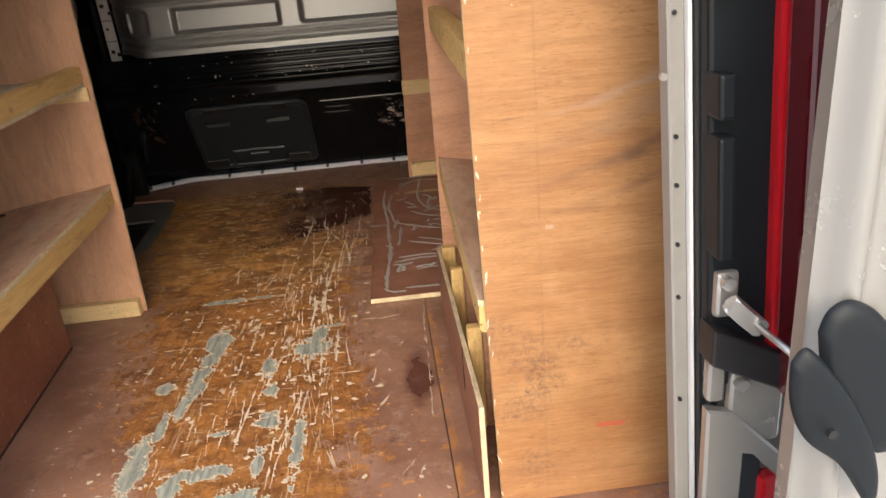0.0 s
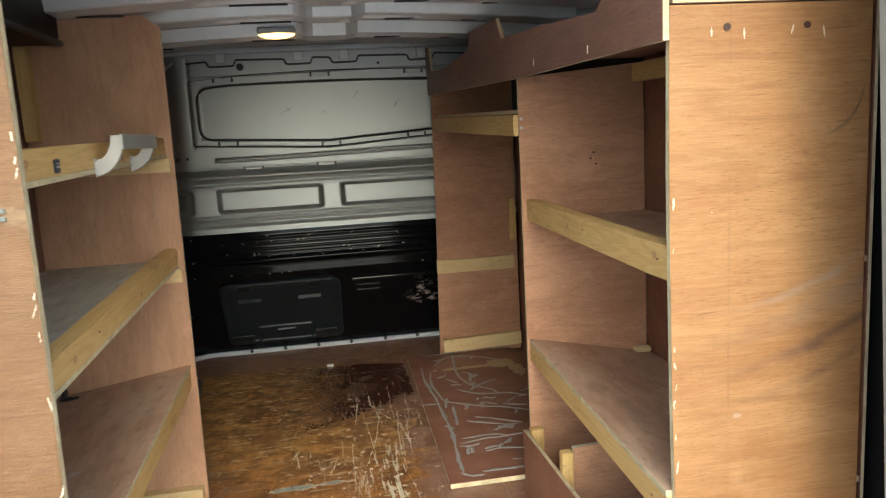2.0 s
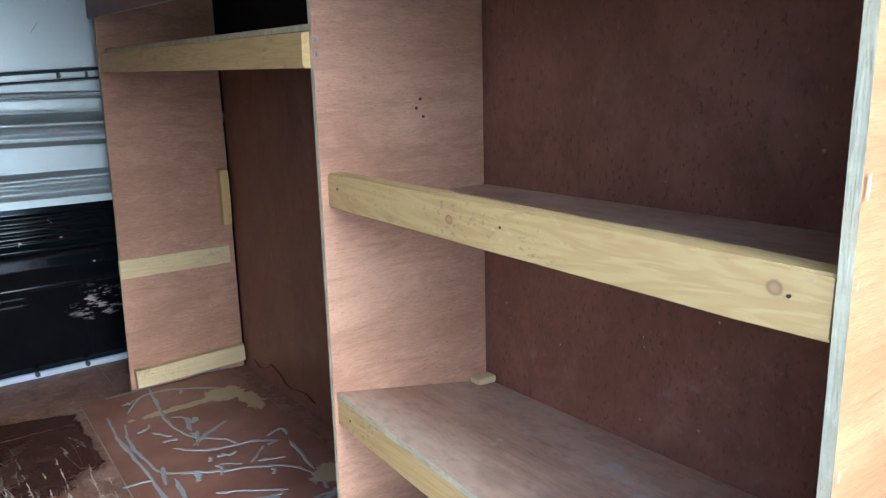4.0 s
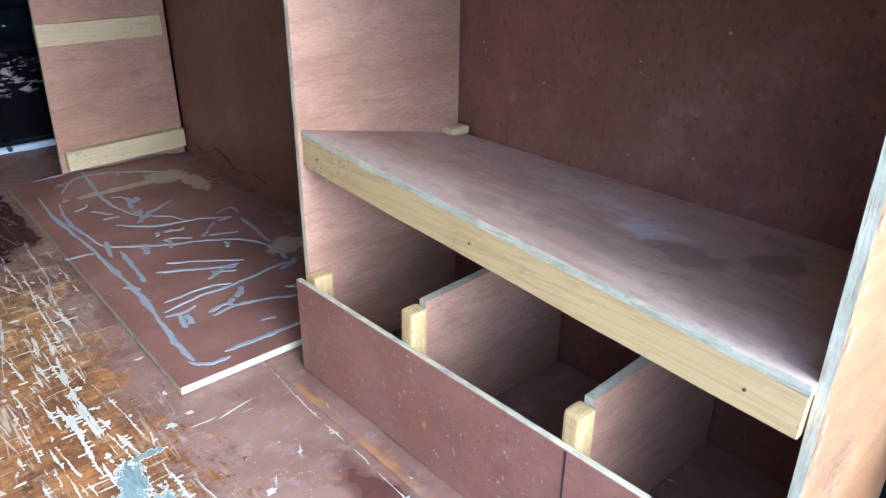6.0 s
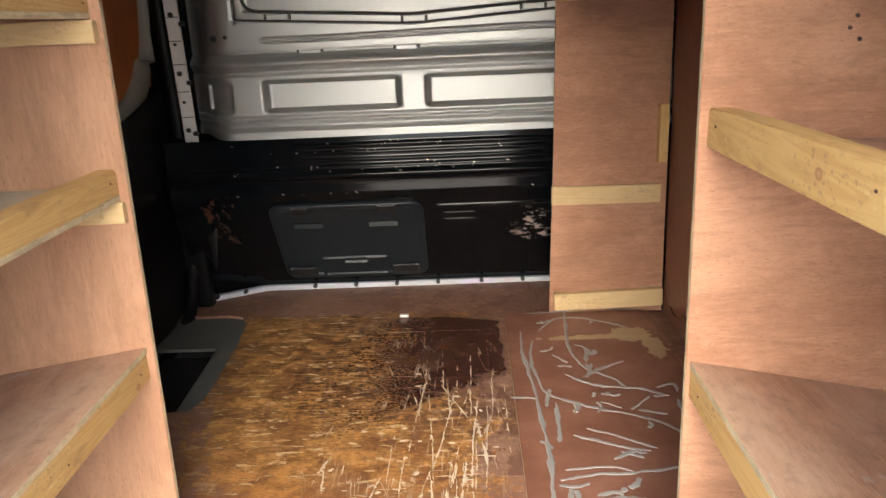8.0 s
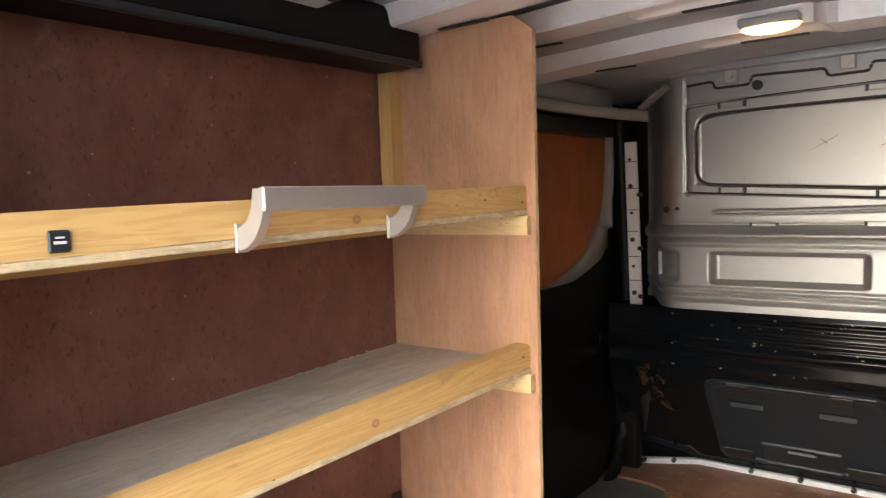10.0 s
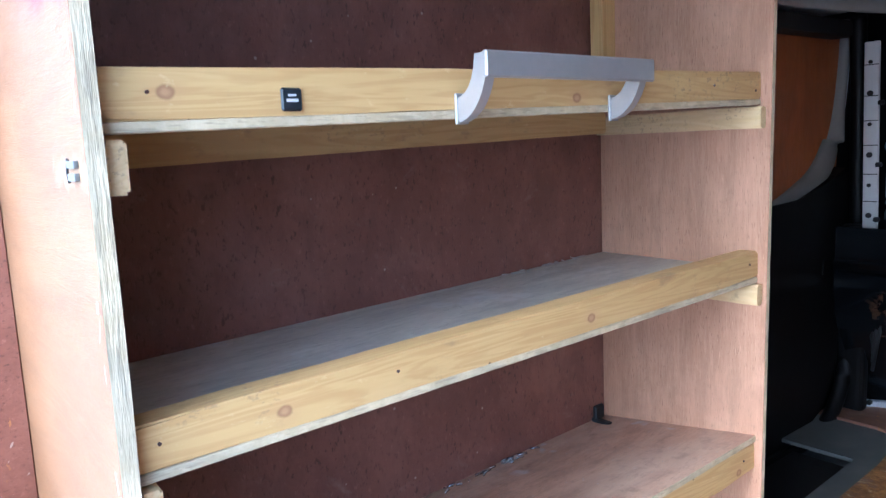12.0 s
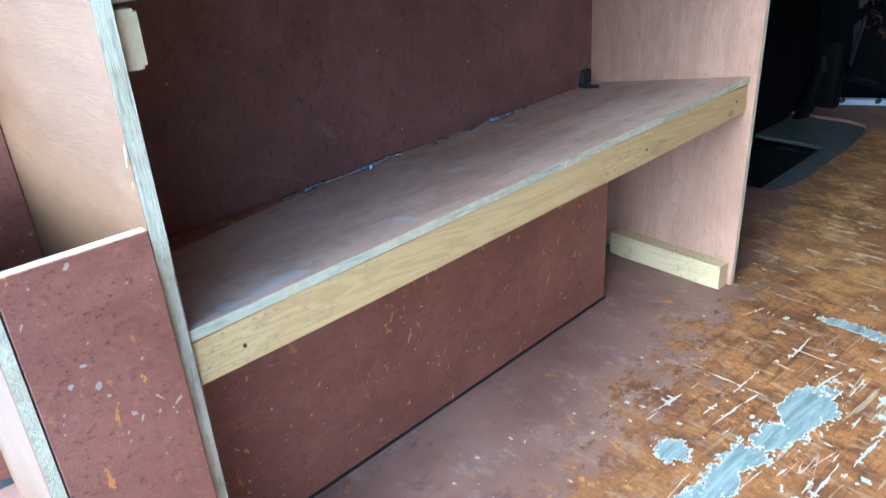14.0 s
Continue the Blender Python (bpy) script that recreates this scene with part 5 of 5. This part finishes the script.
def smear(points, width, seed):
    """A flat, ragged smear of adhesive dragged along points, thin at its ends and broken in places."""
    bm = bmesh.new()
    line = curve([(*p, 0.0) for p in points], 14)
    last = None
    for i, p in enumerate(line):
        way = (line[min(i + 1, len(line) - 1)] - line[max(i - 1, 0)]).normalized()
        side = Vector((-way.y, way.x, 0))
        u = i / (len(line) - 1)
        p = p + 0.004 * noise.noise_vector(Vector((p.x * 30, p.y * 30, seed)))
        body = 0.72 + 0.45 * noise.noise(Vector((p.x * 16, p.y * 16, seed)))
        half = width * max(0.0, body) * min(1, 6 * u + 0.25, 6 * (1 - u) + 0.25)
        a = half * (1 + 0.7 * noise.noise(Vector((p.x * 90, p.y * 90, seed + 3))))
        c = half * (1 + 0.7 * noise.noise(Vector((p.x * 90, p.y * 90, seed + 7))))
        row = None
        if half > 0.0006:
            row = [bm.verts.new((q.x, q.y, z)) for q, z in ((p + side * a, 0.0184), (p + side * a * 0.6, 0.0196), (p - side * c * 0.6, 0.0196), (p - side * c, 0.0184))]
            if last:
                for j in range(3):
                    bm.faces.new((last[j], last[j + 1], row[j + 1], row[j]))
        last = row
    return bm


def scribbles():
    far_tangle = [[(0.41, 2.26), (0.54, 2.27), (0.67, 2.29), (0.83, 2.26)], [(0.44, 2.09), (0.51, 2.2), (0.62, 2.19), (0.74, 2.1)], [(0.55, 2.26), (0.53, 2.08), (0.52, 1.92), (0.55, 1.78)],
                  [(0.53, 1.74), (0.6, 1.8), (0.67, 1.84)], [(0.56, 1.78), (0.61, 1.73), (0.64, 1.67)], [(0.48, 1.76), (0.57, 1.68), (0.67, 1.66), (0.74, 1.61)],
                  [(0.62, 1.54), (0.69, 1.61)], [(0.76, 1.59), (0.74, 1.4)], [(0.72, 1.66), (0.77, 1.68), (0.77, 1.63)],
                  [(0.54, 1.97), (0.57, 1.94), (0.56, 1.84)], [(0.46, 1.9), (0.5, 1.84)], [(0.57, 1.83), (0.54, 1.73)]]
    middle = [[(0.41, 2.02), (0.39, 1.86), (0.4, 1.71), (0.42, 1.64), (0.52, 1.56), (0.63, 1.51), (0.7, 1.45), (0.73, 1.37)], [(0.45, 1.42), (0.51, 1.39), (0.56, 1.36), (0.62, 1.34)], [(0.49, 1.45), (0.56, 1.41), (0.64, 1.35)],
              [(0.53, 1.31), (0.58, 1.34), (0.61, 1.33)], [(0.42, 1.67), (0.4, 1.57)], [(0.43, 1.59), (0.42, 1.45), (0.41, 1.39)],
              [(0.55, 1.59), (0.6, 1.55)], [(0.64, 1.54), (0.71, 1.51)], [(0.31, 1.63), (0.38, 1.62)],
              [(0.55, 1.34), (0.6, 1.31)]]
    near = [[(0.38, 2.1), (0.37, 1.91), (0.38, 1.69), (0.38, 1.44), (0.38, 1.33), (0.37, 1.19), (0.36, 1.1), (0.36, 1.02)], [(0.35, 1.02), (0.38, 0.99), (0.42, 0.99)], [(0.42, 1.01), (0.48, 1.01), (0.54, 1.01), (0.6, 1.01)],
            [(0.39, 1.23), (0.48, 1.25), (0.55, 1.25), (0.67, 1.27), (0.73, 1.27)], [(0.41, 1.27), (0.5, 1.28), (0.56, 1.26)], [(0.46, 1.15), (0.52, 1.16), (0.59, 1.14), (0.65, 1.11)],
            [(0.41, 1.2), (0.4, 1.14)], [(0.46, 1.17), (0.5, 1.18), (0.52, 1.17)], [(0.53, 1.07), (0.56, 1.06)]]
    out = []
    for i, stroke in enumerate(far_tangle + middle + near):
        out.append(smear(stroke, 0.0082 if len(stroke) > 3 else 0.0072, 2.3 * i))
    rnd = random.Random(8)
    for i in range(26):
        x, y, a = rnd.uniform(0.38, 0.72), rnd.uniform(1.05, 2.2), rnd.gauss(0.5, 0.7)
        n = rnd.uniform(0.012, 0.05)
        out.append(smear([(x, y), (x + n * math.cos(a), y + n * math.sin(a)), (x + 1.7 * n * math.cos(a + 0.3), y + 1.7 * n * math.sin(a + 0.3))], rnd.uniform(0.005, 0.010), 100 + i))
    return join(*out)


part("adhesive", scribbles(), M["glue"], board, "grey smears of dried adhesive")

tray = thing("metal_rail", (-0.40, 0.6, 1.05), "short aluminium rail on two curved brackets screwed to the shelf lip", "rail")


def curl(y):
    """A curved bracket, out from the lip and up to the rail."""
    arc = [(-0.434 + 0.056 * math.sin(a), 1.022 + 0.076 * (1 - math.cos(a))) for a in [radians(9 * i) for i in range(11)]]
    back = [(-0.434 + 0.034 * math.sin(a), 1.050 + 0.048 * (1 - math.cos(a))) for a in [radians(9 * i) for i in range(11)]]
    return join(sheet(arc + back[::-1], 1, y - 0.007, y + 0.007, 0.0008), block((-0.4345, y - 0.010, 1.020), (-0.431, y + 0.010, 1.056), 0.001))


for y in (0.41, 0.69):
    bracket = part("bracket", curl(y), [M["alloy"], M["alloy"]], tray, "pale curved bracket")
    for z in (1.034, 1.052):
        part("screw", cylinder((-0.430, y + 0.0085, z), 0.003, 0.003, 0, 8), M["zinc"], bracket)
part("rail_plate", block((-0.387, 0.402, 1.070), (-0.378, 0.712, 1.100), 0.002), M["alloy"], tray)

badge = thing("switch_badge", (-0.43, 0.182, 1.049), "small square black badge with a pale mark on the shelf lip", "badge")
part("badge_plate", block((-0.434, 0.177, 1.037), (-0.430, 0.200, 1.060), 0.002), M["plastic"], badge)
part("badge_mark", join(block((-0.4299, 0.182, 1.046), (-0.4292, 0.195, 1.049), 0.0002), block((-0.4299, 0.184, 1.0515), (-0.4292, 0.193, 1.0535), 0.0002)), M["white"], badge)

staple = thing("hasp", (-0.45, -0.02, 0.99), "small bright metal hasp on the plywood end panel", "hasp")
for z in (0.9835, 0.9945):
    part("hasp_bar", block((-0.468, -0.0145, z - 0.0033), (-0.441, -0.0100, z + 0.0033), 0.001, segments=2), M["step"], staple)
part("hasp_pin", tube([(-0.471, -0.0125, 0.978), (-0.4715, -0.0135, 0.989), (-0.471, -0.0125, 1.000)], 0.0013), M["rubber"], staple)

chip = thing("wood_chip", (0.88, 0.85, 0.40), "small split wood block in the shelf corner", "wood block")
part("chip_body", ragged(block((0.858, 0.845, 0.402), (0.908, 0.872, 0.418), 0.003), 0.003), M["pine_x"], chip)

clip = thing("plastic_clip", (-0.765, 1.06, 0.374), "black plastic clip lying in the shelf corner", "clip")
part("clip_body", join(block((-0.785, 1.045, 0.374), (-0.735, 1.060, 0.384), 0.003), block((-0.780, 1.045, 0.380), (-0.770, 1.075, 0.412), 0.003)), M["rubber"], clip)


def litter(y0, y1, z_at, count, seed):
    rnd = random.Random(seed)
    out = []
    for _ in range(count):
        y = rnd.uniform(y0, y1)
        z = z_at(y)
        a = rnd.uniform(0, 6.28)
        length = rnd.uniform(0.010, 0.035)
        x = -0.785 + abs(rnd.gauss(0, 0.008))
        p = Vector((x, y, z + 0.003))
        q = p + Vector((abs(math.cos(a)) * length * 0.4, math.sin(a) * length, rnd.uniform(0, 0.004)))
        out.append(tube([p, p.lerp(q, 0.5), q], rnd.uniform(0.0012, 0.0028), 5))
    return join(*out)


tagged(part("loose_screws", litter(0.30, 0.86, lambda y: 0.338 + 0.0336 * y, 60, 3), M["dark_steel"]), "loose screws and drill bits along the back of the shelf", "screws", "", "stuff")
tagged(part("loose_screws", litter(0.80, 1.02, lambda y: 0.717 + 0.028 * y, 12, 5), M["zinc"]), "a few loose screws at the back of the shelf", "screws", "", "stuff")

# ---- sliding door ----
door = thing("sliding_door", (-0.90, 1.8, 0), "closed sliding door, black trim below and brown plywood in the window", "van door")
SEAL = [(2.52, 1.36), (2.535, 1.15), (2.555, 0.85), (2.572, 0.55), (2.565, 0.36), (2.515, 0.15), (2.41, 0.0), (2.24, -0.062), (2.0, -0.066), (1.6, -0.066)]


trim_edge = [(a - 0.01, b + 0.006) for a, b in SEAL if b < 0.9]
part("lower_trim", sheet([(1.12, -0.06), (1.12, 0.74), (2.2, 0.76), (2.42, 0.82), *trim_edge], 0, -0.95, -0.885, 0.012), [M["black_door"], M["black_door"]], door, "black door trim")
part("pull_cup", block((-0.888, 2.36, 0.50), (-0.880, 2.42, 0.55), 0.004, segments=2), M["black_door"], door)
part("upper_frame", block((-0.96, 1.12, 0.74), (-0.945, 2.62, 1.40), 0.003), M["black_door"], door)
part("window_board", block((-0.944, 1.12, 0.70), (-0.936, 2.56, 1.36), 0.001, 0), [M["brown_ply"], M["edge"]], door, "orange-brown plywood blanking the window")
part("window_rim", tube(curve([(-0.93, 1.13, 0.715), (-0.93, 1.85, 0.725), (-0.93, 2.14, 0.745), (-0.93, 2.33, 0.79), (-0.93, 2.45, 0.88), (-0.93, 2.515, 1.0), (-0.93, 2.555, 1.2), (-0.93, 2.565, 1.36)]), lambda u: 0.012 + 0.013 * step(u, 0.22, 0.40) * step(u, 0.80, 0.58), 12, 2.2), M["silver_flat"], door, "silver painted window rim")
part("rim_edge", tube(curve([(-0.918, 2.455, 0.86), (-0.918, 2.523, 1.0), (-0.918, 2.563, 1.2), (-0.918, 2.573, 1.36)]), 0.009, 8, 1.6), M["white"], door, "pale painted rim edge")
part("door_seal", tube(curve([(-0.862, a, b) for a, b in SEAL]), 0.026, 10), M["black_door"], door, "black rubber door seal")
part("track_cover", tube(curve([(-0.845, 1.12, 1.372), (-0.83, 1.6, 1.366), (-0.80, 1.95, 1.356), (-0.74, 2.15, 1.346), (-0.655, 2.28, 1.336)]), 0.010, 8, 2.0), M["silver_flat"], door, "grey sliding door track cover")
# Black block put in for the shade below the track cover.
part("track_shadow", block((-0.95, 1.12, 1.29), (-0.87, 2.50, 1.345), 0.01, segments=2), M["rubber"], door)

pillar = thing("door_pillar", (-0.78, 2.46, 0.6), "white painted pillar flange with clip holes and a black lower part", "pillar", "", "structure")
part("flange", block((-0.802, 2.455, 0.655), (-0.755, 2.467, 1.265), 0.003, lift=lambda c: (c.x - 0.024 * (c.z - 0.66), c.y, c.z)), M["white"], pillar, "white flange strip")
for i in range(6):
    part("clip_hole", cylinder((-0.782 - 0.0024 * i, 2.453, 0.70 + 0.10 * i), 0.006 if i % 2 else 0.009, 0.008, 1, 12), M["rubber"], pillar)
for z in (0.745, 0.835, 0.93, 1.01, 1.09, 1.19):
    part("joint", block((-0.800 - 0.024 * (z - 0.66), 2.4535, z), (-0.757 - 0.024 * (z - 0.66), 2.4565, z + 0.003), 0.0005), M["seam"], pillar)
for z in (0.68, 0.86, 1.06):
    part("barb", block((-0.765, 2.440, z), (-0.745, 2.456, z + 0.016), 0.004), M["rubber"], pillar)
part("lower_post", block((-0.90, 2.50, -0.10), (-0.80, 2.56, 0.66), 0.02, segments=3), M["black_door"], pillar)
part("catch", ragged(join(block((-0.760, 2.43, 0.515), (-0.700, 2.45, 0.535), 0.006), block((-0.775, 2.44, 0.46), (-0.750, 2.46, 0.53), 0.006)), 0.006), M["zinc"], pillar)
part("wire_loom", join(*[tube(curve([(-0.77 + 0.02 * math.sin(i * 2.1), 2.47, 0.62), (-0.755, 2.45, 0.50 - 0.02 * i), (-0.775 + 0.015 * i, 2.46, 0.38), (-0.765, 2.49, 0.25 - 0.03 * i)]), 0.006, 6) for i in range(4)]), M["rubber"], pillar)
part("gusset", block((-0.70, 2.30, 1.36), (-0.60, 2.36, 1.372), 0.003, lift=lambda c: (c.x, c.y, c.z + 0.7 * (c.x + 0.70))), M["silver_flat"], pillar, "pale corner gusset plate")

well = thing("step_well", (-0.70, 2.0, -0.05), "sunken grey steel door step with a black rubber mat", "step", "", "structure")
part("step_plate", block((-0.95, 1.60, -0.075), (-0.56, 2.42, -0.062), 0.002), M["step"], well)
part("step_ledge", sheet([(-0.585, 1.66), (-0.575, 1.72), (-0.590, 2.10), (-0.612, 2.30), (-0.645, 2.375), (-0.70, 2.395), (-0.90, 2.40), (-0.90, 2.11), (-0.66, 2.11), (-0.645, 1.66)], 2, -0.022, -0.010), [M["step"], M["step"]], well, "grey step ledge")
part("step_mat", block((-0.95, 1.64, -0.062), (-0.64, 2.12, -0.045), 0.006, segments=2), M["rubber"], well, "black rubber step mat")

# ---- rear door pillar, tail lamp and open rear door ----
def lean(c):
    return c.x - 0.055 * (c.z - 0.62), c.y, c.z


jamb = thing("rear_pillar", (0.80, -0.22, 0.6), "silver rear door pillar with a pale rim and black seal", "pillar", "", "structure")
part("pillar_face", block((0.776, -0.222, -0.10), (0.799, -0.19, 1.44), 0.003, lift=lean), M["silver_flat"], jamb)
part("pillar_rim", block((0.798, -0.232, -0.10), (0.804, -0.19, 1.44), 0.004, segments=2, lift=lean), M["white"], jamb, "pale painted rim")
part("pillar_seal", join(block((0.8045, -0.240, -0.10), (0.832, -0.20, 1.44), 0.006, segments=3, lift=lean), tube([lean(Vector((0.824, -0.243, -0.1 + 0.1 * i))) for i in range(16)], 0.009, 10)), M["rubber"], jamb, "black rubber door seal")
part("pillar_return", block((0.803, -0.222, -0.10), (1.00, -0.18, 1.44), 0.004, lift=lean), M["silver_flat"], jamb)
for z in (0.35, 0.52, 0.60, 0.685, 0.751, 0.905, 0.96, 1.08):
    part("pillar_hole", cylinder(lean(Vector((0.784, -0.2225, z))), 0.0032, 0.006, 1, 10), M["rubber"], jamb)
part("pillar_screw", cylinder((0.757, -0.224, 0.829), 0.005, 0.006, 1, 10), M["zinc"], jamb)

def slant(c):
    return c.x - 0.055 * (c.z - 0.70), c.y, c.z


tail = thing("tail_lamp", (0.87, -0.30, 0.8), "tall red tail lamp in a dark housing at the rear corner", "tail lamp")
part("housing", block((0.80, -0.275, 0.40), (0.888, -0.25, 1.35), 0.006, segments=2, lift=slant), M["cover"], tail)
part("lens", block((0.879, -0.292, 0.40), (0.893, -0.26, 1.35), 0.005, segments=2, lift=slant), M["red_lens"], tail, "bright red lens edge")
part("lens", block((0.884, -0.350, 0.40), (0.96, -0.293, 1.35), 0.010, segments=3, lift=slant), M["dark_lens"], tail, "deep red lens")
for z0, z1 in ((0.605, 0.765), (0.785, 0.84), (0.93, 1.01)):
    part("hinge_block", block((0.800, -0.305, z0), (0.822, -0.255, z1), 0.005, segments=2, lift=slant), M["cover"], tail)

rear = thing("rear_door", (1.1, -0.48, 0.5), "open silver rear van door with black plastic hinge covers", "van door")


def door_shape(x, z):
    """The inner face of the open door, swelling out from its hinge edge."""
    edge = 0.804 + 0.022 * step(z, 0.55, 0.2)
    u = (x - 0.76) / 0.90
    px = edge + u * 0.90
    y = -0.50 - 0.03 * step(u, 0.0, 0.03) + 0.012 * step(u, 0.035, 0.05) - 0.075 * step(u, 0.045, 0.16) * step(z, 0.55, 0.72)
    return px, y, z


part("door_skin", join(pressed(0.76, 1.66, -0.20, 1.40, 150, 60, door_shape), block((0.808, -0.50, -0.20), (1.66, -0.47, 1.40), 0.003)), M["outer"], rear)


def lobe(points, out, depth):
    """A moulded cover: a rounded outline swelling towards its middle."""
    bm = bmesh.new()
    ring = curve([(*p, 0) for p in points] + [(*points[0], 0)], 6)[:-1]
    mid = sum(ring, Vector()) / len(ring)
    last = None
    for k in range(7):
        a = math.radians(90 * k / 6)
        s, d = math.cos(a) * 0.28 + 0.72 if k else 1.0, math.sin(a) * depth
        if k == 6:
            s = 0.55
        row = [bm.verts.new((mid.x + (p.x - mid.x) * s, out - d, mid.y + (p.y - mid.y) * s)) for p in ring]
        if last:
            for i in range(len(row)):
                bm.faces.new((last[i], last[(i + 1) % len(row)], row[(i + 1) % len(row)], row[i])).smooth = True
        last = row
    bm.faces.new(last)
    return bm


part("hinge_cover", lobe([(0.795, 0.630), (0.803, 0.652), (0.825, 0.660), (0.858, 0.638), (0.892, 0.58), (0.910, 0.50), (0.868, 0.48), (0.812, 0.56)], -0.535, 0.012), M["cover"], rear, "black plastic cover")
front_cover = part("hinge_cover", lobe([(0.763, 0.608), (0.776, 0.622), (0.797, 0.603), (0.829, 0.560), (0.856, 0.508), (0.872, 0.450), (0.866, 0.420), (0.828, 0.478), (0.788, 0.515), (0.767, 0.560)], -0.548, 0.010), M["cover"], rear, "black plastic cover")
part("cover_screw", cylinder((0.800, -0.569, 0.536), 0.005, 0.006, 1, 10), M["rubber"], front_cover)

arm = thing("door_check", (0.82, -0.33, 0.5), "zinc door check arm with a bolt and rusty rod", "door check")
part("arm_bracket", block((0.812, -0.290, 0.516), (0.843, -0.275, 0.582), 0.006, segments=2), M["zinc"], arm)
part("arm_link", ragged(timber((0.818, -0.315, 0.552), (0.856, -0.325, 0.516), (0.024, 0.022), 0.005), 0.003), M["zinc"], arm)
part("arm_rod", tube([(0.842, -0.345, 0.530), (0.850, -0.38, 0.525), (0.866, -0.43, 0.512)], 0.0045), M["zinc"], arm)
part("arm_bolt", cylinder((0.824, -0.296, 0.570), 0.009, 0.014, 1, 8), M["zinc"], arm)
part("arm_bolt", cylinder((0.850, -0.335, 0.528), 0.008, 0.016, 1, 8), M["zinc"], arm)
part("arm_guard", block((0.803, -0.31, 0.455), (0.945, -0.265, 0.510), 0.004, segments=2, lift=lambda c: (c.x, c.y, c.z - 0.5 * (c.x - 0.803))), M["rubber"], arm)

corner = thing("rear_corner", (0.88, -0.28, 0.25), "silver painted rear body corner with bolted brackets and a lower lamp", "body corner", "", "structure")
part("corner_skin", sheet([(0.810, 0.372), (0.850, 0.362), (0.945, 0.262), (0.945, 0.215), (0.885, 0.292), (0.862, 0.298), (0.868, -0.10), (0.815, -0.10)], 1, -0.292, -0.27, 0.004), [M["outer"], M["outer"]], corner)
part("corner_bulge", block((0.812, -0.285, 0.378), (0.838, -0.262, 0.447), 0.010, segments=3), M["outer"], corner)
part("corner_bulge", block((0.845, -0.285, 0.300), (0.925, -0.258, 0.425), 0.012, segments=3), M["outer"], corner)
part("corner_bolt", cylinder((0.858, -0.288, 0.408), 0.010, 0.012, 1, 8), M["zinc"], corner)
part("lower_plate", block((0.866, -0.286, -0.10), (0.90, -0.272, 0.286), 0.004), M["plastic"], corner)
part("lower_lens", block((0.895, -0.300, -0.10), (0.97, -0.268, 0.245), 0.008, segments=2), M["red_lens"], corner, "red lower lamp lens")

scrap = thing("paper_scrap", (-0.031, 2.312, 0.0), "small crumpled white scrap on the floor", "litter")
part("scrap_body", ragged(block((-0.048, 2.300, 0.0012), (-0.014, 2.324, 0.012), 0.003), 0.006), M["white"], scrap)
